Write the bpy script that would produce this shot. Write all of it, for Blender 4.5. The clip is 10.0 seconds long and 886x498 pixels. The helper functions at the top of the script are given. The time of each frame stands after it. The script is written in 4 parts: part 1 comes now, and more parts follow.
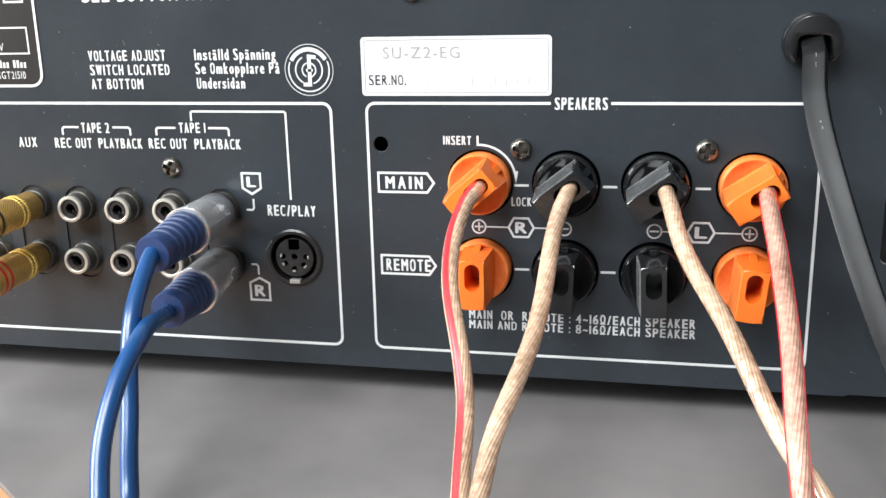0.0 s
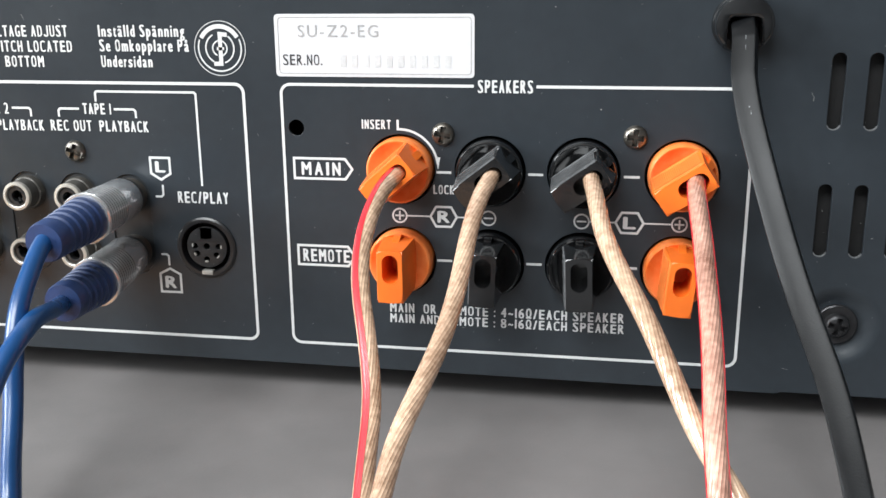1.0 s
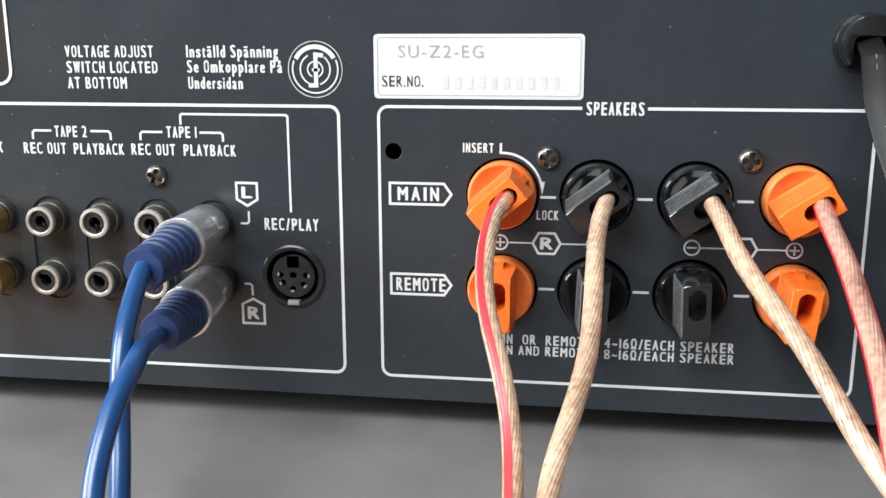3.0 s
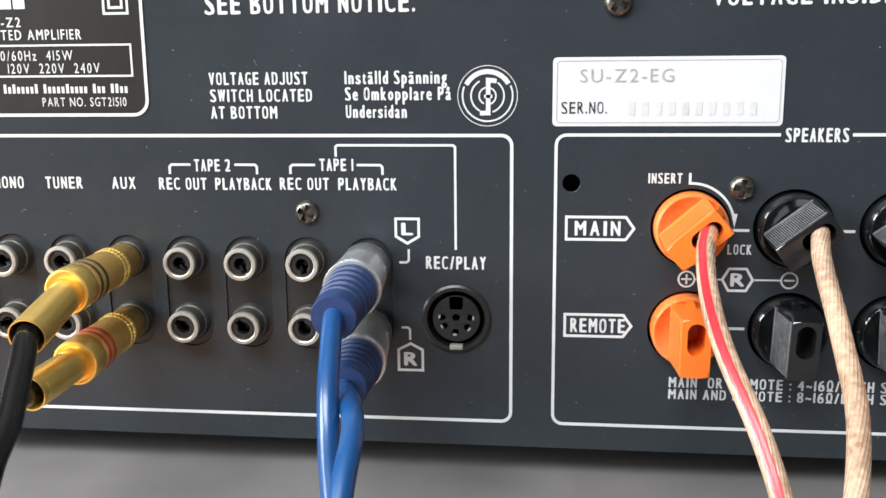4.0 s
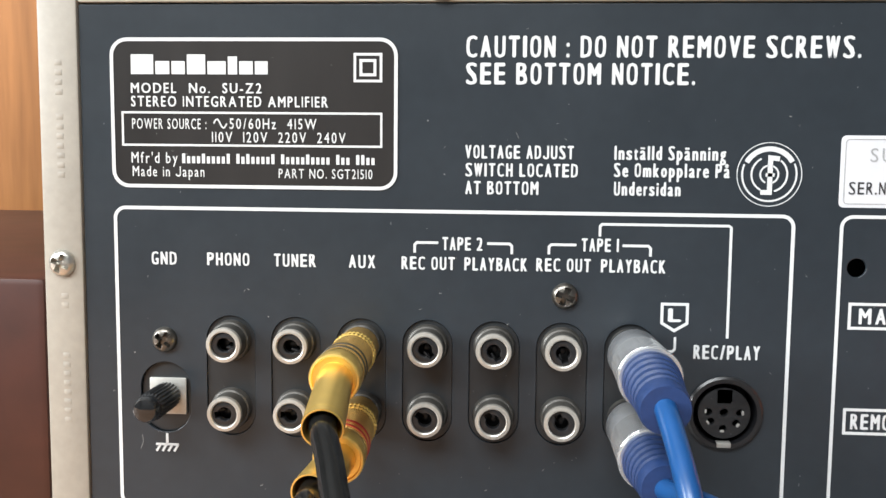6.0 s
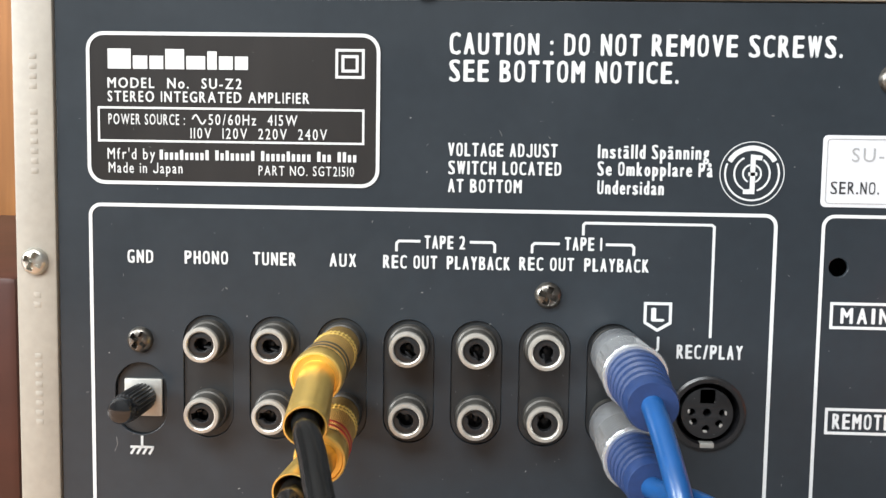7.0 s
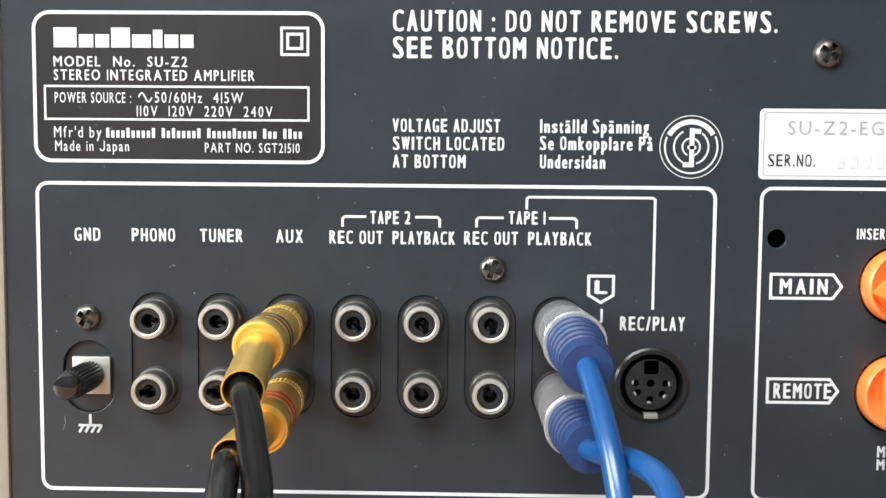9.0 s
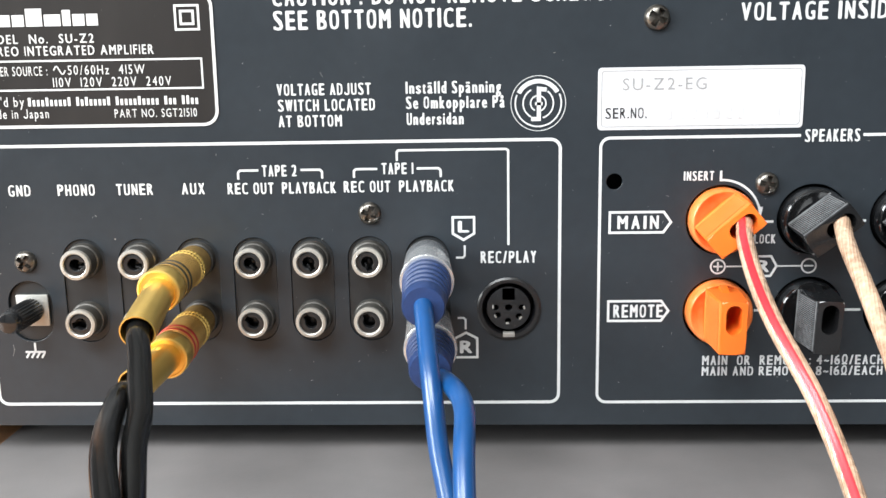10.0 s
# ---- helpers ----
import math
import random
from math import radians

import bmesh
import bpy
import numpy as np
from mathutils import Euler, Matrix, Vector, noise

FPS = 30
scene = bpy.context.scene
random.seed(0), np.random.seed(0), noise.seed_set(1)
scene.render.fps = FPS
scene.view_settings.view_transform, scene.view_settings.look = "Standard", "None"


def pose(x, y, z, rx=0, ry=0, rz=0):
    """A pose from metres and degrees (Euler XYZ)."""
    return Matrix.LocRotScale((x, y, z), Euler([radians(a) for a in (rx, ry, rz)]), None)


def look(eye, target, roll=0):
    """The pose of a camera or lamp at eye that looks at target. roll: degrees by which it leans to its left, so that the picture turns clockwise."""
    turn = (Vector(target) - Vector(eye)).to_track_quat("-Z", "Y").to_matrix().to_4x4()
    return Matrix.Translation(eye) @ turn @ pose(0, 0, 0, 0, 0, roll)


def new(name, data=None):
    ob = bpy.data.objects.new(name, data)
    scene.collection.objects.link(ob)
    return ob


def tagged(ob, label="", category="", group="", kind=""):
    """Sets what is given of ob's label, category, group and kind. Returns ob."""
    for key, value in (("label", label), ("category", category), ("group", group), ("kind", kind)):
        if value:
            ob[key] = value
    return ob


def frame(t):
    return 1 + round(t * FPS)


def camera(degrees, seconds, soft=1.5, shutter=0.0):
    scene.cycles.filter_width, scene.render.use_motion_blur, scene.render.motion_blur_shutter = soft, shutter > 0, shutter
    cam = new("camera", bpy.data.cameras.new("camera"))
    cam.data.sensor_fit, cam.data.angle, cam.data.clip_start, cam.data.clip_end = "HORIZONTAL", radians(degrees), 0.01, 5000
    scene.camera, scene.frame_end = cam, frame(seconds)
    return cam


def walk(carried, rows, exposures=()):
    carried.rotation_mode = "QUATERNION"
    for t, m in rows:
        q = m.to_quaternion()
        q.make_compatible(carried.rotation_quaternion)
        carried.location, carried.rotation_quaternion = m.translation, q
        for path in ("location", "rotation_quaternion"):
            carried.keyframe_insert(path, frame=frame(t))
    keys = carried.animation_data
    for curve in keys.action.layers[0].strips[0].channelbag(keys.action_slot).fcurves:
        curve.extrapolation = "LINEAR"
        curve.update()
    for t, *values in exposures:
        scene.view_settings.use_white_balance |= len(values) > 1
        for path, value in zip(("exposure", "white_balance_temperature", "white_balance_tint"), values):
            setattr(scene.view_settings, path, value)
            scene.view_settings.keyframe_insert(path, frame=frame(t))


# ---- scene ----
cam = camera(49.53, 10.0, soft=1.5)
PATH = [
    (0, (0.00963, -0.24169, 0.12005), (-0.19651, 0.70226, -0.13777), -1.31),
    (0.5, (0.02085, -0.23911, 0.11883), (-0.15689, 0.70888, -0.14524), -0.12),
    (1, (0.01786, -0.22837, 0.11601), (-0.14963, 0.72115, -0.14924), -0.42),
    (1.5, (0.01575, -0.22739, 0.11229), (-0.14756, 0.72508, -0.14484), -0.46),
    (2, (0.01480, -0.22845, 0.11269), (-0.13501, 0.72844, -0.13614), -0.12),
    (2.2, (0.01246, -0.22561, 0.11236), (-0.13326, 0.73160, -0.13767), -0.08),
    (3.3, (-0.02957, -0.22541, 0.11069), (-0.16715, 0.74071, -0.10767), -0.36),
    (3.5, (-0.04083, -0.22029, 0.11444), (-0.17210, 0.74583, -0.10778), -0.63),
    (4, (-0.06351, -0.21422, 0.11101), (-0.17543, 0.75886, -0.09044), -0.59),
    (4.5, (-0.08466, -0.21143, 0.11238), (-0.17696, 0.77099, -0.04993), -0.44),
    (5, (-0.10137, -0.20731, 0.11465), (-0.19254, 0.77490, -0.04955), -0.27),
    (5.5, (-0.11997, -0.21128, 0.11145), (-0.19150, 0.77604, -0.03031), 0.07),
    (5.7, (-0.12553, -0.20884, 0.10848), (-0.20346, 0.78055, -0.01412), 0.44),
    (6.8, (-0.13379, -0.20263, 0.10216), (-0.18026, 0.79322, 0.02399), 0.84),
    (7, (-0.13343, -0.20333, 0.10174), (-0.17580, 0.79213, 0.01657), 0.87),
    (7.5, (-0.13104, -0.20244, 0.09906), (-0.16802, 0.79404, 0.02377), 0.85),
    (8, (-0.12921, -0.20594, 0.09873), (-0.15934, 0.79036, 0.01824), 0.72),
    (8.5, (-0.12743, -0.20415, 0.09473), (-0.15635, 0.79254, 0.01882), 0.50),
    (9, (-0.12554, -0.20587, 0.09371), (-0.14885, 0.79135, 0.02292), 0.48),
    (9.5, (-0.11406, -0.21778, 0.10078), (-0.14475, 0.76563, -0.07802), 0.96),
    (10, (-0.09318, -0.23518, 0.11250), (-0.12796, 0.74494, -0.08286), -0.96),
]
walk(cam, [(t, look(eye, target, roll)) for t, eye, target, roll in PATH], exposures=[(0.0, 0.17), (0.5, 0.08), (1.0, -0.02), (2.0, -0.02), (3.5, -0.05), (5.5, -0.08), (7.0, -0.02), (9.0, 0.02), (9.5, 0.06), (10.0, 0.15)])

# ---- world and light ----
world = bpy.data.worlds.new("world")
scene.world = world
world.use_nodes = True
_sky = world.node_tree.nodes.new("ShaderNodeTexSky")
_sky.sky_type, _sky.sun_disc = "NISHITA", False
_sky.sun_elevation, _sky.sun_rotation = radians(40), radians(200)
world.node_tree.links.new(_sky.outputs[0], world.node_tree.nodes["Background"].inputs[0])
world.node_tree.nodes["Background"].inputs[1].default_value = 0.1


def area(name, m, sx, sy, watts, colour):
    d = bpy.data.lights.new(name, "AREA")
    d.shape, d.size, d.size_y, d.energy, d.color = "RECTANGLE", sx, sy, watts, colour
    o = new(name, d)
    o.matrix_world = m
    return o


area("skylight", look((-0.8, -1.55, 1.72), (-0.8, -1.55, 0.0)), 1.6, 1.1, 106, (0.94, 0.985, 1.0))
area("window_light", look((-1.79, -0.85, 0.75), (0.0, -0.85, 0.75)), 1.1, 0.9, 76, (0.94, 0.985, 1.0))

# ---- materials ----
def material(name, base, rough=0.5, metal=0.0, vary=0.15, scale=400.0, bump=0.0, bump_scale=3000.0, coat=0.0, base2=None, coord="Object", stretch=(1, 1, 1), spec=0.5):
    """Principled surface with colour variation at two scales, uneven gloss and fine relief. scale: per metre."""
    m = bpy.data.materials.new(name)
    m.use_nodes = True
    nt = m.node_tree
    p = nt.nodes["Principled BSDF"]
    L = nt.links.new
    tc = nt.nodes.new("ShaderNodeTexCoord")
    mp = nt.nodes.new("ShaderNodeMapping")
    mp.inputs["Scale"].default_value = stretch
    L(tc.outputs[coord], mp.inputs[0])

    def noise_tex(s, detail=4.0):
        n = nt.nodes.new("ShaderNodeTexNoise")
        n.inputs["Scale"].default_value, n.inputs["Detail"].default_value = s, detail
        L(mp.outputs[0], n.inputs["Vector"])
        return n

    big, fine = noise_tex(scale * 0.12), noise_tex(scale)
    mix = nt.nodes.new("ShaderNodeMix")
    mix.data_type = "FLOAT"
    mix.inputs[0].default_value = 0.5
    L(big.outputs[0], mix.inputs[2])
    L(fine.outputs[0], mix.inputs[3])
    ramp = nt.nodes.new("ShaderNodeValToRGB")
    lo = [c * (1 - vary) for c in base]
    hi = [min(1, c * (1 + vary)) for c in (base2 or base)]
    ramp.color_ramp.elements[0].position, ramp.color_ramp.elements[1].position = 0.32, 0.68
    ramp.color_ramp.elements[0].color, ramp.color_ramp.elements[1].color = (*lo, 1), (*hi, 1)
    L(mix.outputs[0], ramp.inputs[0])
    L(ramp.outputs[0], p.inputs["Base Color"])
    mr = nt.nodes.new("ShaderNodeMapRange")
    mr.inputs[3].default_value, mr.inputs[4].default_value = max(0.02, rough - 0.08), min(1, rough + 0.08)
    L(big.outputs[0], mr.inputs[0])
    L(mr.outputs[0], p.inputs["Roughness"])
    p.inputs["Metallic"].default_value = metal
    p.inputs["Specular IOR Level"].default_value = spec
    p.inputs["Coat Weight"].default_value, p.inputs["Coat Roughness"].default_value = coat, 0.08
    if bump:
        bt = noise_tex(bump_scale, 2.0)
        b = nt.nodes.new("ShaderNodeBump")
        b.inputs["Strength"].default_value, b.inputs["Distance"].default_value = bump, 0.0001
        L(bt.outputs[0], b.inputs["Height"])
        L(b.outputs[0], p.inputs["Normal"])
    return m


def specks(m, colour, scale, size, amount):
    """Dust specks and lint of a lighter colour over a material."""
    nt = m.node_tree
    p = nt.nodes["Principled BSDF"]
    L = nt.links.new
    tc = nt.nodes.new("ShaderNodeTexCoord")
    v = nt.nodes.new("ShaderNodeTexVoronoi")
    v.inputs["Scale"].default_value = scale
    L(tc.outputs["Object"], v.inputs["Vector"])
    sep = nt.nodes.new("ShaderNodeSeparateColor")
    L(v.outputs["Color"], sep.inputs[0])
    near = nt.nodes.new("ShaderNodeMath")
    near.operation = "LESS_THAN"
    near.inputs[1].default_value = size
    L(v.outputs["Distance"], near.inputs[0])
    rare = nt.nodes.new("ShaderNodeMath")
    rare.operation = "LESS_THAN"
    rare.inputs[1].default_value = amount
    L(sep.outputs[0], rare.inputs[0])
    both = nt.nodes.new("ShaderNodeMath")
    both.operation = "MULTIPLY"
    L(near.outputs[0], both.inputs[0])
    L(rare.outputs[0], both.inputs[1])
    mix = nt.nodes.new("ShaderNodeMix")
    mix.data_type = "RGBA"
    old = p.inputs["Base Color"].links[0].from_socket
    L(both.outputs[0], mix.inputs[0])
    L(old, mix.inputs[6])
    mix.inputs[7].default_value = (*colour, 1)
    L(mix.outputs[2], p.inputs["Base Color"])
    return m


def knurl(m, around, along, depth=0.00012):
    """Diamond knurling from the mesh's own uv (u round, v along in mm)."""
    nt = m.node_tree
    p = nt.nodes["Principled BSDF"]
    L = nt.links.new
    uv = nt.nodes.new("ShaderNodeUVMap")
    sep = nt.nodes.new("ShaderNodeSeparateXYZ")
    L(uv.outputs[0], sep.inputs[0])
    waves = []
    for sign in (1, -1):
        a = nt.nodes.new("ShaderNodeMath")
        a.operation = "MULTIPLY"
        a.inputs[1].default_value = around * 2 * math.pi
        L(sep.outputs[0], a.inputs[0])
        b = nt.nodes.new("ShaderNodeMath")
        b.operation = "MULTIPLY_ADD"
        b.inputs[1].default_value = sign * along
        L(sep.outputs[1], b.inputs[0])
        L(a.outputs[0], b.inputs[2])
        s = nt.nodes.new("ShaderNodeMath")
        s.operation = "SINE"
        L(b.outputs[0], s.inputs[0])
        waves.append(s)
    mn = nt.nodes.new("ShaderNodeMath")
    mn.operation = "MAXIMUM"
    L(waves[0].outputs[0], mn.inputs[0])
    L(waves[1].outputs[0], mn.inputs[1])
    bump = nt.nodes.new("ShaderNodeBump")
    bump.inputs["Strength"].default_value, bump.inputs["Distance"].default_value = 1.0, depth
    bump.invert = True
    L(mn.outputs[0], bump.inputs["Height"])
    L(bump.outputs[0], p.inputs["Normal"])
    return m


PANEL = specks(material("panel_black_paint", (0.0226, 0.0284, 0.0346), 0.31, vary=0.12, scale=300, bump=0.12, bump_scale=6000), (0.3, 0.3, 0.29), 260, 0.04, 0.22)
PRINT = material("white_print", (0.63, 0.64, 0.64), 0.55, vary=0.05, scale=900)
INK = material("black_ink", (0.03, 0.03, 0.032), 0.6, vary=0.2, scale=2000)
INK_GREY = material("worn_grey_ink", (0.33, 0.33, 0.33), 0.6, vary=0.25, scale=1500)
INK_FAINT = material("faint_ink", (0.55, 0.55, 0.555), 0.6, vary=0.1, scale=1500)
PLATE = material("nameplate_foil", (0.020, 0.018, 0.017), 0.3, vary=0.3, scale=120, stretch=(1, 1, 0.2))
STICKER = material("silver_sticker", (0.62, 0.62, 0.64), 0.4, vary=0.04, scale=500)
BEIGE = material("beige_case_paint", (0.32, 0.29, 0.245), 0.5, vary=0.1, scale=500, bump=0.2, bump_scale=4000)
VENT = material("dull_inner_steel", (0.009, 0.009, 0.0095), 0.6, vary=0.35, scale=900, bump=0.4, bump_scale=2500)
CUT_EDGE = material("pale_slot_edge", (0.16, 0.165, 0.17), 0.45, metal=0.3, vary=0.3, scale=900)
CORD_MARK = material("faded_cord_print", (0.30, 0.31, 0.32), 0.6, vary=0.3, scale=2500)
# Near-black for dark plastic, and for shade painted into recesses, underside and grooves.
DARK = material("dark_shaded_inside", (0.006, 0.006, 0.007), 0.45, vary=0.2, spec=0.2)
BLACK_PLASTIC = material("black_plastic", (0.014, 0.014, 0.015), 0.32, vary=0.2, scale=600, bump=0.1)
GLOSS_BLACK = material("gloss_black_plastic", (0.008, 0.0083, 0.009), 0.12, vary=0.3, scale=400, coat=0.6, bump=0.5, bump_scale=420, spec=0.5)
JACK_PLATE = material("satin_black_plate", (0.0205, 0.0225, 0.0245), 0.36, vary=0.2, scale=400, bump=0.1)
RUBBER = material("black_cable_rubber", (0.007, 0.007, 0.007), 0.19, vary=0.25, scale=500, bump=0.15, bump_scale=2500)
CORD = material("black_cord_vinyl", (0.006, 0.0064, 0.0072), 0.36, vary=0.25, scale=400, bump=0.25, spec=0.2)
# Paler than the levers: the ribs' and beads' sky glints are put into the colour.
GLINT_BLACK = material("glint_black_edge", (0.16, 0.163, 0.168), 0.2, vary=0.4, scale=900, coat=0.5)
GLINT_ORANGE = material("glint_orange_edge", (0.88, 0.25, 0.055), 0.36, vary=0.15, scale=900)
ORANGE = specks(material("orange_plastic", (0.85, 0.165, 0.018), 0.33, vary=0.08, scale=300, bump=0.1), (0.9, 0.5, 0.3), 700, 0.1, 0.12)
ORANGE_WORN = material("scuffed_orange_plastic", (0.85, 0.165, 0.018), 0.3, vary=0.05, scale=420, base2=(0.86, 0.27, 0.085), bump=0.15, bump_scale=500)
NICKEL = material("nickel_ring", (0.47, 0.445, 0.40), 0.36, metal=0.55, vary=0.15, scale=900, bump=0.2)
# Dull nickel, with the shade on the barrel's side darkened into its colour.
NICKEL_DULL = material("dull_shaded_shell", (0.075, 0.070, 0.063), 0.40, metal=0.4, vary=0.4, scale=500, bump=0.2)
ZINC = material("zinc_plate", (0.46, 0.45, 0.42), 0.4, metal=0.55, vary=0.12, scale=700, bump=0.2)
CHROME = material("chrome_sleeve", (0.80, 0.81, 0.83), 0.17, metal=0.8, vary=0.08, scale=500)
CHROME_CUT = material("cut_chrome", (0.80, 0.81, 0.82), 0.24, metal=0.78, vary=0.08, scale=500)
SCREW = material("black_oxide_screw", (0.15, 0.138, 0.122), 0.3, metal=0.9, vary=0.35, scale=900, bump=0.3)
SCREW_BLACK = material("black_screw", (0.03, 0.03, 0.032), 0.3, metal=0.5, vary=0.35, scale=900, bump=0.3)
SCREW_LIGHT = material("nickel_screw", (0.55, 0.53, 0.48), 0.3, metal=0.85, vary=0.2, scale=900, bump=0.3)
GOLD = material("polished_gold", (0.98, 0.66, 0.185), 0.33, metal=0.88, vary=0.04, scale=300)
GOLD_KNURL = knurl(material("knurled_gold", (0.80, 0.50, 0.15), 0.36, metal=0.85, vary=0.15, scale=700), 40, 8.0, 0.0002)
GOLD_DULL = material("brown_gold", (0.55, 0.34, 0.11), 0.38, metal=0.8, vary=0.25, scale=500)
BAND_BLACK = material("black_band", (0.05, 0.038, 0.02), 0.4, vary=0.2)
BAND_RED = material("red_band", (0.55, 0.035, 0.02), 0.4, vary=0.15)
BLUE_BOOT = material("blue_boot", (0.013, 0.034, 0.112), 0.46, vary=0.22, scale=900, bump=0.2, bump_scale=2500)
BLUE_CABLE = material("blue_cable", (0.007, 0.062, 0.200), 0.3, vary=0.14, scale=300, coat=0.2)
RED = material("red_stripe_vinyl", (0.60, 0.020, 0.030), 0.34, vary=0.08, scale=600, coat=0.15)
PINK = material("copper_in_pink_vinyl", (0.36, 0.165, 0.115), 0.3, metal=0.15, vary=0.2, scale=700, coat=1.0, base2=(0.66, 0.38, 0.29))
COPPER = material("copper_in_clear_vinyl", (0.39, 0.23, 0.14), 0.26, metal=0.15, vary=0.2, scale=700, coat=1.0, base2=(0.70, 0.49, 0.345))
MAT = material("grey_desk_mat", (0.146, 0.138, 0.137), 0.42, vary=0.10, scale=60, bump=0.25, bump_scale=1500, base2=(0.162, 0.151, 0.149))
WOOD = material("orange_wood", (0.46, 0.225, 0.105), 0.38, vary=0.3, scale=90, stretch=(0.15, 2.0, 2.0), base2=(0.58, 0.32, 0.165))
WOOD_SHELF = material("brown_wood", (0.24, 0.095, 0.03), 0.45, vary=0.3, scale=90, stretch=(2, 2, 0.15), base2=(0.33, 0.14, 0.045))
WOOD_DARK = material("dark_red_wood", (0.045, 0.013, 0.008), 0.45, vary=0.4, scale=90)
WALL = material("wall_paint", (0.14, 0.142, 0.145), 0.8, vary=0.04, scale=8)
CEIL = material("ceiling_paint", (0.6, 0.6, 0.585), 0.85, vary=0.03, scale=8)
FLOOR = material("floor_wood", (0.12, 0.09, 0.07), 0.5, vary=0.25, scale=12, stretch=(0.2, 2, 1))

# ---- helpers: lengths below are millimetres ----
WORLD = {}
I4 = Matrix.Identity(4)


def attach(ob, parent, m=I4):
    """Puts ob at the world pose m, as a child of parent."""
    if parent is not None:
        ob.parent = parent
        ob.matrix_parent_inverse = WORLD[parent].inverted()
    ob.matrix_basis = m
    WORLD[ob] = m
    return ob


def at(x, y, z, rx=0, ry=0, rz=0):
    return pose(x / 1000, y / 1000, z / 1000, rx, ry, rz)


def thing(name, x, y, z, label, category, group=""):
    o = new(name)
    o.empty_display_size = 0.01
    return tagged(attach(o, None, at(x, y, z)), label, category, group)


def mesh_of(name, bm, mat, smooth=35):
    bmesh.ops.scale(bm, vec=(0.001,) * 3, verts=bm.verts)
    bmesh.ops.recalc_face_normals(bm, faces=bm.faces)
    me = bpy.data.meshes.new(name)
    bm.to_mesh(me)
    bm.free()
    me.materials.append(mat)
    if smooth:
        me.polygons.foreach_set("use_smooth", [True] * len(me.polygons))
        me.set_sharp_from_angle(angle=radians(smooth))
    return me


def part(name, bm, mat, parent, label="", m=I4, smooth=35):
    me = bm if isinstance(bm, bpy.types.Mesh) else mesh_of(name, bm, mat, smooth)
    return tagged(attach(new(name, me), parent, m), label)


def box(x0, x1, y0, y1, z0, z1, bevel=0.0, bm=None):
    bm = bm or bmesh.new()
    r = bmesh.ops.create_cube(bm, size=1.0)
    for v in r["verts"]:
        v.co = ((x0 + x1) / 2 + v.co.x * (x1 - x0), (y0 + y1) / 2 + v.co.y * (y1 - y0), (z0 + z1) / 2 + v.co.z * (z1 - z0))
    if bevel:
        es = list({e for v in r["verts"] for e in v.link_edges})
        bmesh.ops.bevel(bm, geom=es, offset=bevel, segments=2, affect="EDGES", profile=0.5)
    return bm


def lathe(profile, seg=40, bm=None, m=I4, wobble=None):
    """Turns (radius, distance) pairs round the y axis; distance runs towards -y. A uv map holds turn and distance."""
    bm = bm or bmesh.new()
    uvl = bm.loops.layers.uv.verify()
    rings = []
    for r, d in profile:
        ring = []
        for k in range(seg):
            a = 2 * math.pi * k / seg
            rr = r * (1 + (wobble(a, d) if wobble else 0))
            ring.append(bm.verts.new(m @ Vector((rr * math.cos(a), -d, rr * math.sin(a)))))
        rings.append(ring)
    for (ra, rb), ((_, da), (_, db)) in zip(zip(rings, rings[1:]), zip(profile, profile[1:])):
        for k in range(seg):
            f = bm.faces.new((ra[k], ra[(k + 1) % seg], rb[(k + 1) % seg], rb[k]))
            for loop, uv in zip(f.loops, ((k / seg, da), ((k + 1) / seg, da), ((k + 1) / seg, db), (k / seg, db))):
                loop[uvl].uv = uv
    bmesh.ops.remove_doubles(bm, verts=bm.verts, dist=1e-5)
    return bm


def spline(points, n=10):
    """A smooth curve through the points."""
    p = [Vector(q) for q in points]
    p = [2 * p[0] - p[1], *p, 2 * p[-1] - p[-2]]
    out = []
    for i in range(1, len(p) - 2):
        a, b, c, d = p[i - 1 : i + 3]
        for k in range(n):
            u = k / n
            out.append(0.5 * (2 * b + (c - a) * u + (2 * a - 5 * b + 4 * c - d) * u * u + (3 * b - a - 3 * c + d) * u**3))
    return out + [p[-2]]


def sweep(path, section, twist=0.0, bm=None, start=0.0):
    """Carries a closed section (x, y pairs) along the path without roll, with twist in turns per mm."""
    bm = bm or bmesh.new()
    tangents = [(b - a).normalized() for a, b in zip(path, path[1:])]
    tangents.append(tangents[-1])
    side = Vector((1, 0, 0))
    rings, run, last = [], 0.0, path[0]
    for p, t in zip(path, tangents):
        side = (side - side.dot(t) * t).normalized()
        up = t.cross(side)
        run += (p - last).length
        last = p
        a = start + 2 * math.pi * twist * run
        ca, sa = math.cos(a), math.sin(a)
        rings.append([bm.verts.new(p + side * (x * ca - y * sa) + up * (x * sa + y * ca)) for x, y in section])
    n = len(section)
    for ra, rb in zip(rings, rings[1:]):
        for k in range(n):
            bm.faces.new((ra[k], ra[(k + 1) % n], rb[(k + 1) % n], rb[k]))
    bm.faces.new(rings[0])
    bm.faces.new(rings[-1])
    return bm


def circle(r, n=24, lobes=0, depth=0.0):
    return [(r * (1 - depth * abs(math.sin(lobes * math.pi * k / n))) * math.cos(2 * math.pi * k / n), r * (1 - depth * abs(math.sin(lobes * math.pi * k / n))) * math.sin(2 * math.pi * k / n)) for k in range(n)]


